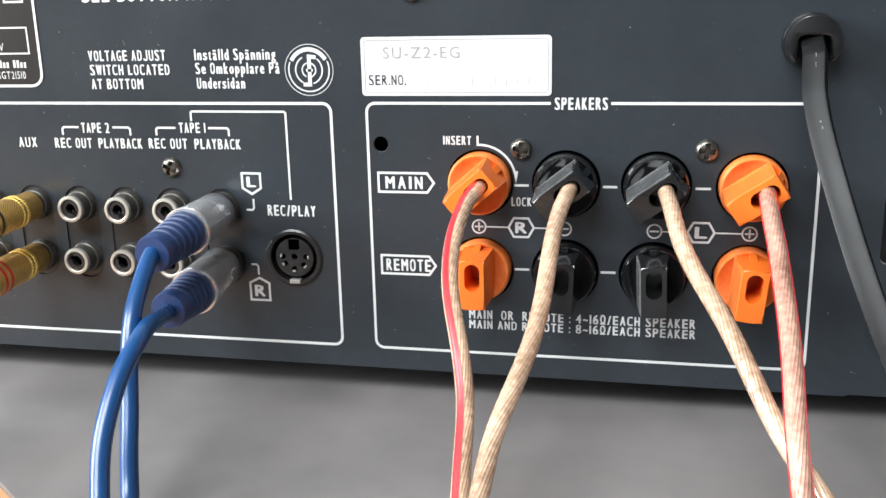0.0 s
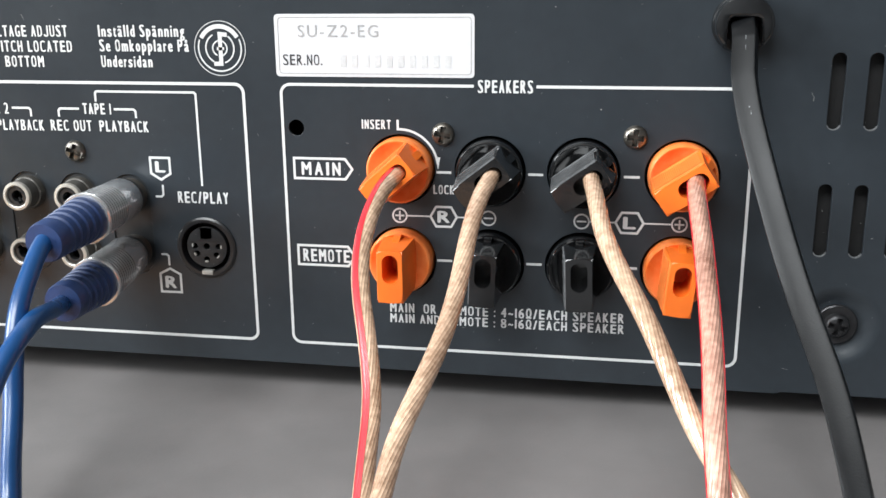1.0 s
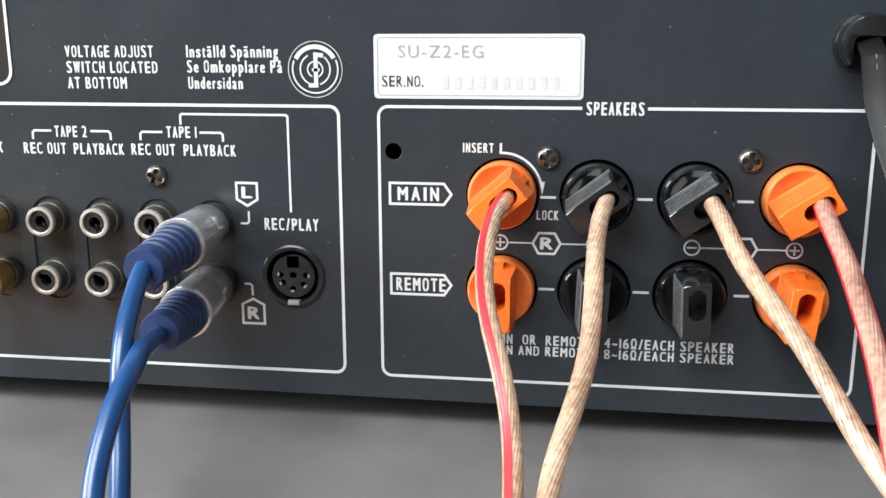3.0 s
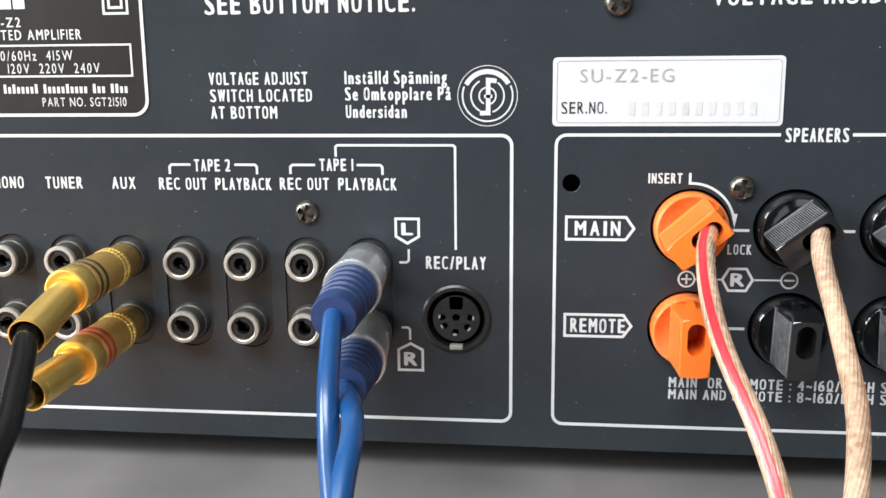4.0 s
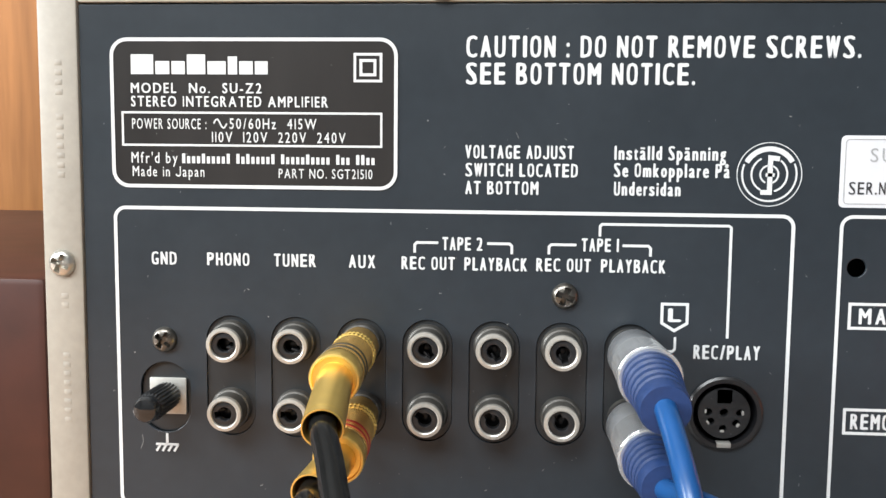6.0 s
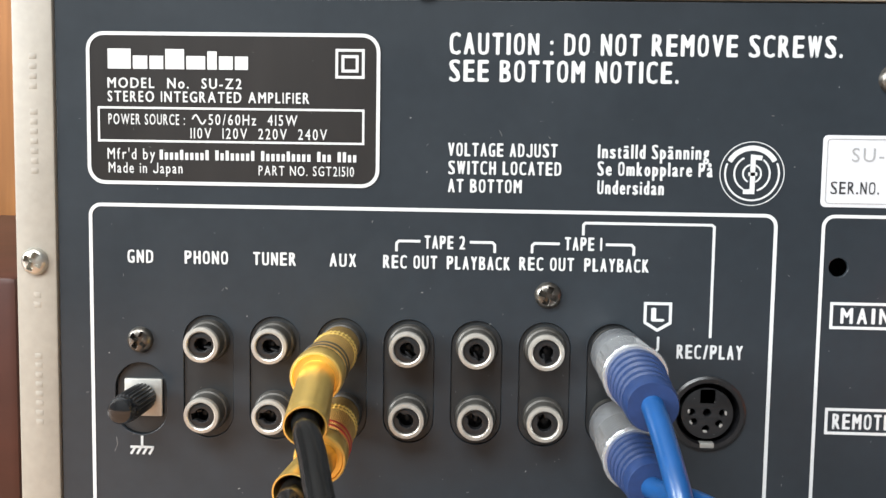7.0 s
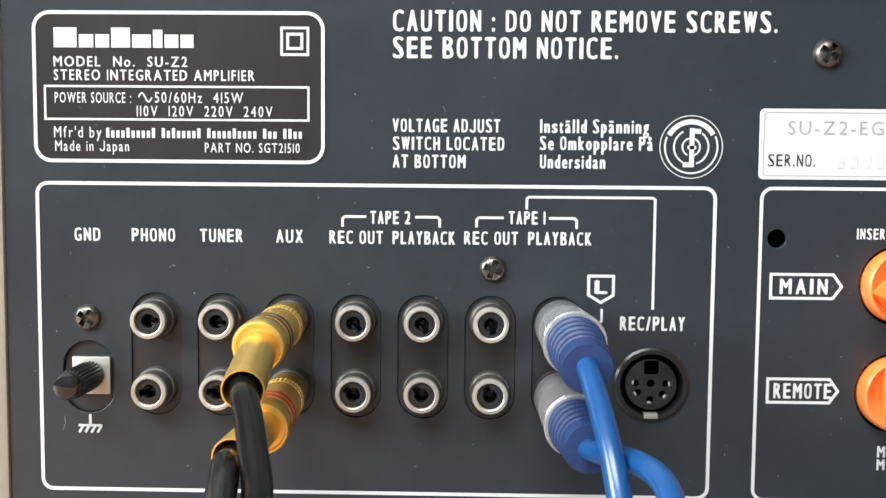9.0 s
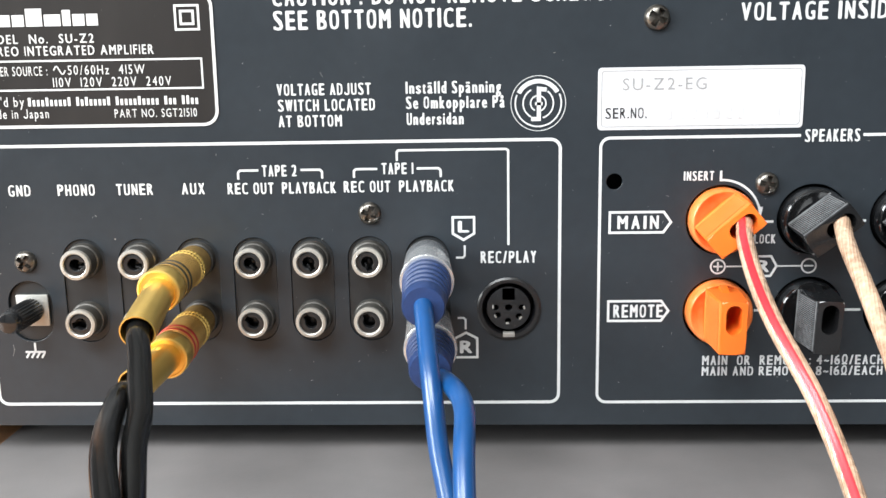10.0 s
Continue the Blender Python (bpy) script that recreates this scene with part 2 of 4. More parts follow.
# ---- outlines in the plane of the panel (x, z) ----
def rounded(x0, z0, x1, z1, r, n=6):
    pts = []
    for cx, cz, a0 in ((x1 - r, z1 - r, 0), (x0 + r, z1 - r, 90), (x0 + r, z0 + r, 180), (x1 - r, z0 + r, 270)):
        pts += [(cx + r * math.cos(radians(a0 + 90 * k / n)), cz + r * math.sin(radians(a0 + 90 * k / n))) for k in range(n + 1)]
    return pts


def ring_pts(cx, cz, r, n=40, rz=None):
    return [(cx + r * math.cos(2 * math.pi * k / n), cz + (rz or r) * math.sin(2 * math.pi * k / n)) for k in range(n)]


def arc_pts(cx, cz, r, a0, a1, n=16):
    return [(cx + r * math.cos(radians(a0 + (a1 - a0) * k / n)), cz + r * math.sin(radians(a0 + (a1 - a0) * k / n))) for k in range(n + 1)]


def cut_sheet(outlines, y0, y1, bevel=0.0):
    """A sheet between y0 and y1 whose first outline is its edge and the others are holes through it."""
    cu = bpy.data.curves.new("sheet", "CURVE")
    cu.dimensions, cu.fill_mode = "2D", "BOTH"
    for pts in outlines:
        s = cu.splines.new("POLY")
        s.points.add(len(pts) - 1)
        for q, (x, z) in zip(s.points, pts):
            q.co = (x, z, 0, 1)
        s.use_cyclic_u = True
    cu.extrude, cu.bevel_depth, cu.bevel_resolution = abs(y1 - y0) / 2 - bevel, bevel, 1
    cu.offset = -bevel
    ob = bpy.data.objects.new("sheet", cu)
    scene.collection.objects.link(ob)
    bpy.context.view_layer.update()
    me = bpy.data.meshes.new_from_object(ob.evaluated_get(bpy.context.evaluated_depsgraph_get()))
    bpy.data.objects.remove(ob)
    bm = bmesh.new()
    bm.from_mesh(me)
    bpy.data.meshes.remove(me)
    for v in bm.verts:
        x, z, d = v.co
        v.co = (x, (y0 + y1) / 2 - d, z)
    bmesh.ops.remove_doubles(bm, verts=bm.verts, dist=0.004)
    return bm


def stroke(pts, w, closed=False, y0=0.0, y1=-0.10, bm=None):
    """A flat line of the given width along the points, printed on the panel."""
    bm = bm or bmesh.new()
    p = [Vector(q) for q in pts]
    n = len(p)
    left, right = [], []
    for i in range(n):
        a = p[i - 1] if (i or closed) else None
        b = p[(i + 1) % n] if (i < n - 1 or closed) else None
        d1 = (p[i] - a).normalized() if a is not None else None
        d2 = (b - p[i]).normalized() if b is not None else None
        d1, d2 = d1 or d2, d2 or d1
        n1, n2 = Vector((-d1.y, d1.x)), Vector((-d2.y, d2.x))
        mid = (n1 + n2).normalized()
        k = w / 2 / max(0.35, mid.dot(n1))
        left.append(p[i] + mid * k)
        right.append(p[i] - mid * k)
    rows = [[bm.verts.new((q.x, y, q.y)) for q in s] for s in (left, right) for y in (y1, y0)]
    lf, lb, rf, rb = rows
    for i in range(n if closed else n - 1):
        j = (i + 1) % n
        bm.faces.new((lf[i], lf[j], rf[j], rf[i]))
        bm.faces.new((lb[i], lb[j], lf[j], lf[i]))
        bm.faces.new((rf[i], rf[j], rb[j], rb[i]))
    if not closed:
        bm.faces.new((lf[0], rf[0], rb[0], lb[0]))
        bm.faces.new((lf[-1], rf[-1], rb[-1], lb[-1]))
    return bm


def font_mesh(body, bold, spacing=1.0):
    cu = bpy.data.curves.new("words", "FONT")
    cu.body, cu.size, cu.offset, cu.extrude, cu.space_character, cu.resolution_u = body, 1.0, bold, 0.0, spacing, 3
    ob = bpy.data.objects.new("words", cu)
    scene.collection.objects.link(ob)
    bpy.context.view_layer.update()
    me = bpy.data.meshes.new_from_object(ob.evaluated_get(bpy.context.evaluated_depsgraph_get()))
    bpy.data.objects.remove(ob)
    return me


_h = font_mesh("H", 0.0)
CAP = max(v.co.y for v in _h.vertices)


GLYPHS = {}
NARROW = {"I": 0.34, "1": 0.3, "i": 0.34, "l": 0.34, "j": 0.4, ".": 0.26, ":": 0.26, ",": 0.26, "'": 0.22, "-": 0.6, "~": 0.9, "/": 0.7, "M": 1.2, "W": 1.25, "m": 1.3, "r": 0.62, "t": 0.6, "f": 0.6, "J": 0.95, "L": 0.9}


def glyph(ch):
    """The flat shape of one character: its vertices from x = 0, its width and its faces."""
    if ch == "J":
        way_in = [(0.05, 0.26), (0.07, 0.13), (0.15, 0.07), (0.25, 0.05), (0.35, 0.07), (0.43, 0.13), (0.45, 0.26), (0.45, 1.0)]
        way_in = [Vector((x, z * CAP)) for x, z in way_in]
        co = []
        for i, q in enumerate(way_in):
            d = (way_in[min(i + 1, len(way_in) - 1)] - way_in[max(i - 1, 0)]).normalized() * 0.045
            co += [(q.x + d.y, q.y - d.x), (q.x - d.y, q.y + d.x)]
        return co, 0.495, [(2 * i, 2 * i + 2, 2 * i + 3, 2 * i + 1) for i in range(len(way_in) - 1)]
    if ch not in GLYPHS:
        me = font_mesh(ch, 0.0)
        co = [tuple(v.co[:2]) for v in me.vertices]
        lo = min(c[0] for c in co)
        GLYPHS[ch] = ([(x - lo, z) for x, z in co], max(c[0] for c in co) - lo, [tuple(f.vertices) for f in me.polygons])
    return GLYPHS[ch]


SQUARE = set("OCGSDUQPRBJ0235689")


def squared(u):
    """Pushes the bowls of a round letter outwards, towards the square shapes of the panel's type."""
    return math.copysign(abs(u) ** 0.74, u)


def words(body, x0, x1, zb, zt, parent, mat=None, bold=0.10, y=-0.11, spacing=1.0, even=True, gap=0.34, label=""):
    """A printed line from x0 to x1, standing on zb with capitals up to zt; even: letters of nearly one width."""
    sz = (zt - zb) / CAP
    places, run = [], 0.0
    for ch in body:
        if ch == " ":
            run += 0.72
            continue
        w = NARROW.get(ch, 1.0 if not ch.islower() else 0.92) if even else glyph(ch)[1] / 0.55
        places.append((ch, run, w))
        run += w + gap * spacing
    k = (x1 - x0) / (run - gap * spacing)
    bm = bmesh.new()
    d = bold * (zt - zb)
    for ch, at_x, w in places:
        co, gw, faces = glyph(ch)
        if even and ch in SQUARE:
            co = [(gw / 2 * (1 + squared(2 * x / gw - 1)), CAP / 2 * (1 + squared(2 * z / CAP - 1))) for x, z in co]
        sx = (w * k - d * 0.8) / gw
        for n, (dx, dz) in enumerate(((0, 0), (-1, 0), (1, 0), (0, 0.5), (0, -0.5)) if bold else ((0, 0),)):
            vs = [bm.verts.new((x0 + at_x * k + 0.4 * d + x * sx + dx * d * 0.5, y - 0.004 * n, zb + z * sz + dz * d * 0.5)) for x, z in co]
            for f in faces:
                bm.faces.new([vs[q] for q in f])
    return part("lettering", bm, mat or PRINT, parent, label or "printed words " + body.replace("\n", " "), smooth=0)


def bars(spans, z0, z1, parent, mat, y=-0.11, label="row of plain printed bars"):
    bm = bmesh.new()
    for a, b, lo, hi in spans:
        box(a, b, y, y + 0.1, z0 + (z1 - z0) * lo, z0 + (z1 - z0) * hi, bm=bm)
    return part("lettering", bm, mat, parent, label, smooth=0)


# ---- room ----
def slab(name, x0, x1, y0, y1, z0, z1, mat):
    return tagged(part(name, box(x0, x1, y0, y1, z0, z1), mat, None, smooth=0), kind="structure")


slab("floor", -1900, 1900, -2700, 1300, -790, -740, FLOOR)
bm = cut_sheet([[(-1900, -2700), (1900, -2700), (1900, 1300), (-1900, 1300)], [(-1650, -2150), (-1650, -950), (50, -950), (50, -2150)]], -1800, -1750)
for v in bm.verts:
    v.co = (v.co.x, v.co.z, -v.co.y)
tagged(part("ceiling", bm, CEIL, None, smooth=0), kind="structure")
bm = cut_sheet([[(-2600, -740), (1200, -740), (1200, 1750), (-2600, 1750)], [(-1420, 280), (-1420, 1220), (-280, 1220), (-280, 280)]], 1800, 1900)
for v in bm.verts:
    v.co = (-v.co.y, v.co.x, v.co.z)
tagged(part("wall_left", bm, WALL, None, smooth=0), kind="structure")
slab("wall_right", 1800, 1900, -2600, 1200, -740, 1750, WALL)
slab("wall_back", -1900, 1900, 1200, 1300, -740, 1750, WALL)
slab("wall_front", -1900, 1900, -2700, -2600, -740, 1750, WALL)

# ---- table, mat and the wooden shelf beside it ----
TABLE_Z = 11.0
table = thing("table", 0, 0, -740, "orange-brown wooden table under a grey mat", "table")
part("tabletop", box(-800, 700, -260, 560, TABLE_Z - 32, TABLE_Z - 2, 2), WOOD, table)
for lx in (-760, 660):
    for ly in (-225, 520):
        part("leg", box(lx - 25, lx + 25, ly - 25, ly + 25, -740, TABLE_Z - 32, 2), WOOD, table)
edge = [(-223.5, 420), (-223.5, 60), (-223.8, 0), (-220, -16), (-205, -28), (-175, -43), (-137, -64), (-110, -84), (-85, -108), (-60, -150), (-50, -230), (620, -230), (620, 420)]
bm = cut_sheet([edge], -TABLE_Z + 2, -TABLE_Z, 0.3)
for v in bm.verts:
    x, y, z = v.co
    v.co = (x, z, -y)
tagged(part("desk_mat", bm, MAT, None), "smooth grey mat lying on the wooden table", "mat")

tagged(part("wooden_board", box(-640, -238, 260, 280, TABLE_Z - 2, 560, 1), WOOD_SHELF, None), "upright brown wooden board behind a dark box", "board")
tagged(part("wooden_box", box(-420, -237.5, 5, 240, TABLE_Z - 2, 76, 2), WOOD_DARK, None), "dark red-brown wooden box on the table", "box")

# ---- amplifier ----
amp = thing("amplifier", -20, 150, TABLE_Z, "black stereo amplifier seen from its back, standing on the mat", "amplifier")
LEFT, RIGHT, BOTTOM, TOP = -225.3, 185.0, 19.0, 136.3
JX = [-192.7 + 14.54 * k for k in range(7)]
JZ = (63.5, 48.3)
TX = (-32.9, -10.7, 11.8, 34.8)
TZ = (72.2, 49.0)
holes = []
for x in JX:
    holes.append(rounded(x - 5.45, 42.1, x + 5.45, 69.0, 5.4, 8))
holes.append(rounded(-213.3, 42.3, -201.9, 58.3, 5.68, 10))
holes.append(ring_pts(-85.2, 50.2, 8.0))
holes.append(ring_pts(-59.2, 82.0, 2.0, 24))
for x in TX:
    for z in TZ:
        holes.append(ring_pts(x, z, 8.7))
holes.append(ring_pts(45.7, 107.3, 6.0))
holes.append(ring_pts(72.7, 37.0, 9.6))
for k in range(9):
    for z0, z1, dx in ((113.2, 130.4, 0.2), (83.4, 100.6, 0.0), (53.6, 70.9, -0.3)):
        x = 67.35 + 7.9 * k + dx
        holes.append(rounded(x - 1.55, z0 + 0.3, x + 1.55, z1 + 0.3, 1.5, 6))
outline = [(LEFT, BOTTOM + 0.4), (60.4, BOTTOM - 0.3), (60.9, BOTTOM + 0.2), (RIGHT, BOTTOM + 0.2), (RIGHT, TOP), (LEFT, TOP)]
panel = part("back_panel", cut_sheet([outline, *holes], 0.0, 1.0, 0.12), PANEL, amp, "black painted steel panel with white print", smooth=0)

# Paler arc along the lower end of each slot in the first four columns.
for k in range(4):
    for z0, dx in ((113.2, 0.2), (83.4, 0.0), (53.6, -0.3)):
        part("cut_edge", stroke(arc_pts(67.35 + 7.9 * k + dx, z0 + 1.8, 1.5, 200, 340, 12), 0.22, False, 0.9, 0.02), CUT_EDGE, panel, "paler edge round the slot's lower end", smooth=0)

# case round the panel
case = part("case", box(-234.6, RIGHT + 9, 1.4, 300, TOP + 0.5, 146, 0.6), BEIGE, amp, "beige painted metal cover")
part("side_cover", box(-234.6, LEFT - 0.3, -0.6, 300, 20, 146.0, 0.6), BEIGE, amp, "beige painted metal flange")
part("side_cover", box(RIGHT + 0.3, RIGHT + 9, -0.6, 300, 20, 146.0, 0.6), BEIGE, amp)
part("top_flange", box(LEFT, RIGHT, -0.6, 4, TOP + 0.4, 145.8, 0.4), BEIGE, amp)
part("bottom_plate", box(-233, RIGHT + 8, 1.5, 300, BOTTOM + 0.8, BOTTOM + 2, 0.2), DARK, amp)
part("inner_board", box(LEFT, RIGHT, 9.0, 10.0, 22, 134), DARK, amp)
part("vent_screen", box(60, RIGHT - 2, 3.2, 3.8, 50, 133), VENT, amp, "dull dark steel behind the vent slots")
for fx in (-200, 150):
    for fy in (40, 260):
        part("foot", lathe([(9.0, 0), (9.6, 1), (9.6, 8.0), (9.2, 8.6)], 32), BLACK_PLASTIC, amp, "round black rubber foot", at(fx, fy, TABLE_Z, -90))

# embossed marks on the flange
for z0, n in ((99, 7), (117, 4), (44, 8), (70, 2)):
    for k in range(n):
        z = z0 + 2.1 * k
        part("embossed_mark", box(-230.8, -229.2, -0.65, -0.55, z, z + 1.2, 0.04), BEIGE, amp)


# ---- screws ----
def screw_mesh(name, r, h, mat):
    bm = bmesh.new()
    n, rings = 48, 14
    w, arm = 0.17 * r, 0.68 * r
    prev = None
    centre = bm.verts.new((0, -h + 0.9 * h, 0))
    for i in range(1, rings + 1):
        f = i / rings
        rr = r * f
        ring = []
        for k in range(n):
            a = 2 * math.pi * k / n
            x, z = rr * math.cos(a), rr * math.sin(a)
            d = h * (1 - f**3.0) ** 0.5 if f < 1 else 0.0
            if (abs(x) < w and abs(z) < arm) or (abs(z) < w and abs(x) < arm):
                d -= 0.85 * h
            ring.append(bm.verts.new((x, -d, z)))
        for k in range(n):
            if prev:
                bm.faces.new((prev[k], prev[(k + 1) % n], ring[(k + 1) % n], ring[k]))
            else:
                bm.faces.new((centre, ring[k], ring[(k + 1) % n]))
        prev = ring
    return mesh_of(name, bm, mat, 30)


S_LARGE = screw_mesh("screw", 3.1, 1.9, SCREW)
S_DARK, S_BLACK, S_LIGHT = screw_mesh("screw", 2.85, 1.6, SCREW), screw_mesh("screw", 3.1, 1.9, SCREW_BLACK), screw_mesh("screw", 3.0, 1.6, SCREW_LIGHT)
for me, x, z, turn, y in ((S_DARK, -119.6, 74.9, 20, 0), (S_DARK, -207.6, 63.4, 35, 0), (S_DARK, -22.2, 81.1, 10, 0), (S_DARK, 23.6, 81.2, 5, 0), (S_LARGE, -49.9, 121.0, 30, 0), (S_BLACK, 72.7, 37.0, 15, 0.7), (S_LIGHT, -230.3, 80.1, 25, -0.6), (S_LIGHT, -146.4, 139.6, 40, -0.6)):
    part("screw", me, None, amp, "cross-head screw", at(x, y, z) @ pose(0, 0, 0, 0, turn, 0))
# pressed dimple round the lower screw and its washer
part("dimple", lathe([(10.4, 0.0), (9.9, 0.03), (9.3, -0.02), (8.4, -0.35), (7.2, -1.0), (6.0, -1.65), (5.2, -1.85), (0, -1.85)], 64), PANEL, panel, "pressed dimple", at(72.7, 0, 37.0))
part("washer", lathe([(4.9, -1.85), (4.9, -1.0), (4.6, -0.75), (3.0, -0.7), (3.0, -1.2)], 48), SCREW_BLACK, amp, "black washer", at(72.7, 0, 37.0))


# ---- phono jacks ----
def jack_meshes():
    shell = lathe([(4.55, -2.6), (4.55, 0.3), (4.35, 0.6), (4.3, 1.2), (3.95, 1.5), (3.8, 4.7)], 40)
    rim = lathe([(3.8, 4.7), (3.83, 5.5), (3.7, 5.8), (3.05, 5.9), (2.82, 5.75), (2.75, 3.9)], 44)
    key = [(1.5 * math.cos(radians(a)), 1.5 * math.sin(radians(a))) for a in range(30, 331, 12)] + [(2.2, -0.7), (2.2, 0.7)]
    core = cut_sheet([ring_pts(0, 0, 2.78, 32), key], -5.3, -3.3, 0.1)
    lathe([(2.5, 3.5), (2.5, 0.8), (0.0, 0.8)], 24, bm=core)
    box(0.2, 1.9, -4.0, -2.2, -1.0, -0.55, 0.1, bm=core)
    lathe([(0.75, 1.0), (0.75, 2.6), (0.4, 2.8), (0, 2.8)], 16, bm=core)
    return mesh_of("shell", shell, NICKEL_DULL), mesh_of("rim", rim, NICKEL), mesh_of("core", core, BLACK_PLASTIC)


SHELL, RIM, CORE = jack_meshes()
for i, x in enumerate(JX):
    part("jack_plate", cut_sheet([rounded(x - 5.33, 42.22, x + 5.33, 68.88, 5.28, 8)], 0.45, 1.6), JACK_PLATE, amp, "black plastic jack plate")
    for j, z in enumerate(JZ):
        m = at(x, 0, z) @ pose(0, 0, 0, 0, (15 * i + 170 * j) % 360, 0)
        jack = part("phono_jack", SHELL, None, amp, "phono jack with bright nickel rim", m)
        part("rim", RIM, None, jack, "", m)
        part("core", CORE, None, jack, "", m)

# ---- DIN socket ----
din = part("din_socket", lathe([(7.9, -1.5), (7.9, 0.4), (7.4, 0.7), (6.7, 0.7), (6.5, 0.2), (6.4, -7.0), (0, -7.0)], 48), DARK, amp, "round black DIN socket with pin holes", at(-85.2, 0, 50.2))
face = cut_sheet([ring_pts(0, 0, 5.5), *[ring_pts(3.3 * math.cos(radians(a)), 3.3 * math.sin(radians(a)), 0.8, 14) for a in (4, 176, 213, 267, 321)], ring_pts(0, 0.2, 0.9, 16), [(-1.5, 2.3), (1.5, 2.3), (1.5, 5.15), (-1.5, 5.15)]], -0.1, 3.5, 0.08)
part("pin_face", face, BLACK_PLASTIC, din, "", at(-85.2, 0, 50.2))
part("rim", lathe([(8.05, -0.2), (8.1, 0.45), (7.6, 0.8), (6.8, 0.8), (6.6, 0.3)], 48), BLACK_PLASTIC, din, "", at(-85.2, 0, 50.2))
for a in (4, 176, 213, 267, 321):
    part("pin_spring", box(0.42, 0.85, -0.2, 0.6, -0.55, 0.3, 0.08), ZINC, din, "", at(-85.2 + 3.3 * math.cos(radians(a)), 0, 50.2 + 3.3 * math.sin(radians(a))) @ pose(0, 0, 0, 0, -a, 0))
part("contact", box(-1.5, 1.5, -0.95, 1.0, -7.3, -6.2, 0.15), ZINC, din, "bright metal contact", at(-85.2, 0, 50.2))

# ---- ground terminal ----
gnd = part("ground_terminal", box(-4.2, 4.2, -0.5, 0.3, -4.15, 4.15, 0.3), ZINC, amp, "zinc plate with ribbed black thumb nut", at(-207.1, 0.3, 50.6))
part("backing", cut_sheet([rounded(-213.15, 42.45, -202.05, 58.15, 5.5, 10)], 0.9, 1.6), JACK_PLATE, gnd, "black recess")
m = at(-207.2, 0, 50.8, 0, 0, 0)
part("thumb_nut", lathe([(2.4, 0.0), (3.0, 0.6), (3.0, 10.6), (2.7, 11.0), (2.5, 11.0)], 96, wobble=lambda a, d: 0.05 * math.cos(24 * a) if 0.5 < d < 10.8 else 0), BLACK_PLASTIC, gnd, "ribbed black nut", m)
part("nut_tip", lathe([(2.5, 10.8), (2.75, 11.3), (2.75, 13.0), (2.3, 13.7), (1.2, 14.0), (0, 14.1)], 32), GLOSS_BLACK, gnd, "", m)


# ---- speaker terminals ----
def loop_rect(x0, x1, z0, z1, cx, cz, n=32):
    out = []
    for k in range(n):
        a = 2 * math.pi * (k + 0.5) / n
        dx, dz = math.cos(a), math.sin(a)
        t = min(((x1 - cx) if dx > 0 else (x0 - cx)) / dx if abs(dx) > 1e-9 else 1e9, ((z1 - cz) if dz > 0 else (z0 - cz)) / dz if abs(dz) > 1e-9 else 1e9)
        out.append((cx + dx * t, cz + dz * t))
    for tx in (x0, x1):
        for tz in (z0, z1):
            k = min(range(n), key=lambda q: (out[q][0] - tx) ** 2 + (out[q][1] - tz) ** 2)
            out[k] = (tx, tz)
    return out


def lever_bm():
    """The raised lever of a terminal: sloped flanks, a long front face, and a slot that takes the wire."""
    n = 32
    cx, cz = 0.2, 1.7
    f0, f1, b0, b1 = (-2.9, 3.2), (-6.8, 6.2), (-4.0, 4.0), (-6.2, 6.8)
    outer = loop_rect(*f0, *f1, cx, cz, n)
    back = []
    for x, z in outer:
        u, w = (x - f0[0]) / (f0[1] - f0[0]), (z - f1[0]) / (f1[1] - f1[0])
        back.append((b0[0] + u * (b0[1] - b0[0]), b1[0] + w * (b1[1] - b1[0])))
    slot = []
    for k in range(n):
        a = 2 * math.pi * (k + 0.5) / n
        slot.append((cx + 1.95 * math.cos(a), cz + (1.65 if math.sin(a) > 0 else -1.65) + 1.95 * math.sin(a)))

    def yf(z):
        return -14.6 - 0.04 * (z + 6.8)

    bm = bmesh.new()
    O = [bm.verts.new((x, yf(z), z)) for x, z in outer]
    B = [bm.verts.new((x, -2.2, z)) for x, z in back]
    S = [bm.verts.new((x, yf(z), z)) for x, z in slot]
    D = [bm.verts.new((x * 0.9 + cx * 0.1, -4.5, z * 0.9 + cz * 0.1)) for x, z in slot]
    for k in range(n):
        j = (k + 1) % n
        bm.faces.new((O[k], O[j], S[j], S[k]))
        bm.faces.new((B[k], B[j], O[j], O[k]))
        bm.faces.new((S[k], S[j], D[j], D[k]))
    bm.faces.new(D)
    bm.faces.new(B)
    rim_edges = [e for e in bm.edges if e.verts[0] in O and e.verts[1] in O]
    bmesh.ops.bevel(bm, geom=rim_edges, offset=0.4, segments=3, affect="EDGES")
    block = box(-0.9, 0.9, -9.5, -2.3, 5.6, 7.6)
    for v in block.verts:
        if v.co.z > 7 and v.co.y < -5:
            v.co.y = -5.2
    me = bpy.data.meshes.new("tmp")
    block.to_mesh(me)
    block.free()
    bm.from_mesh(me)
    bpy.data.meshes.remove(me)
    return bm


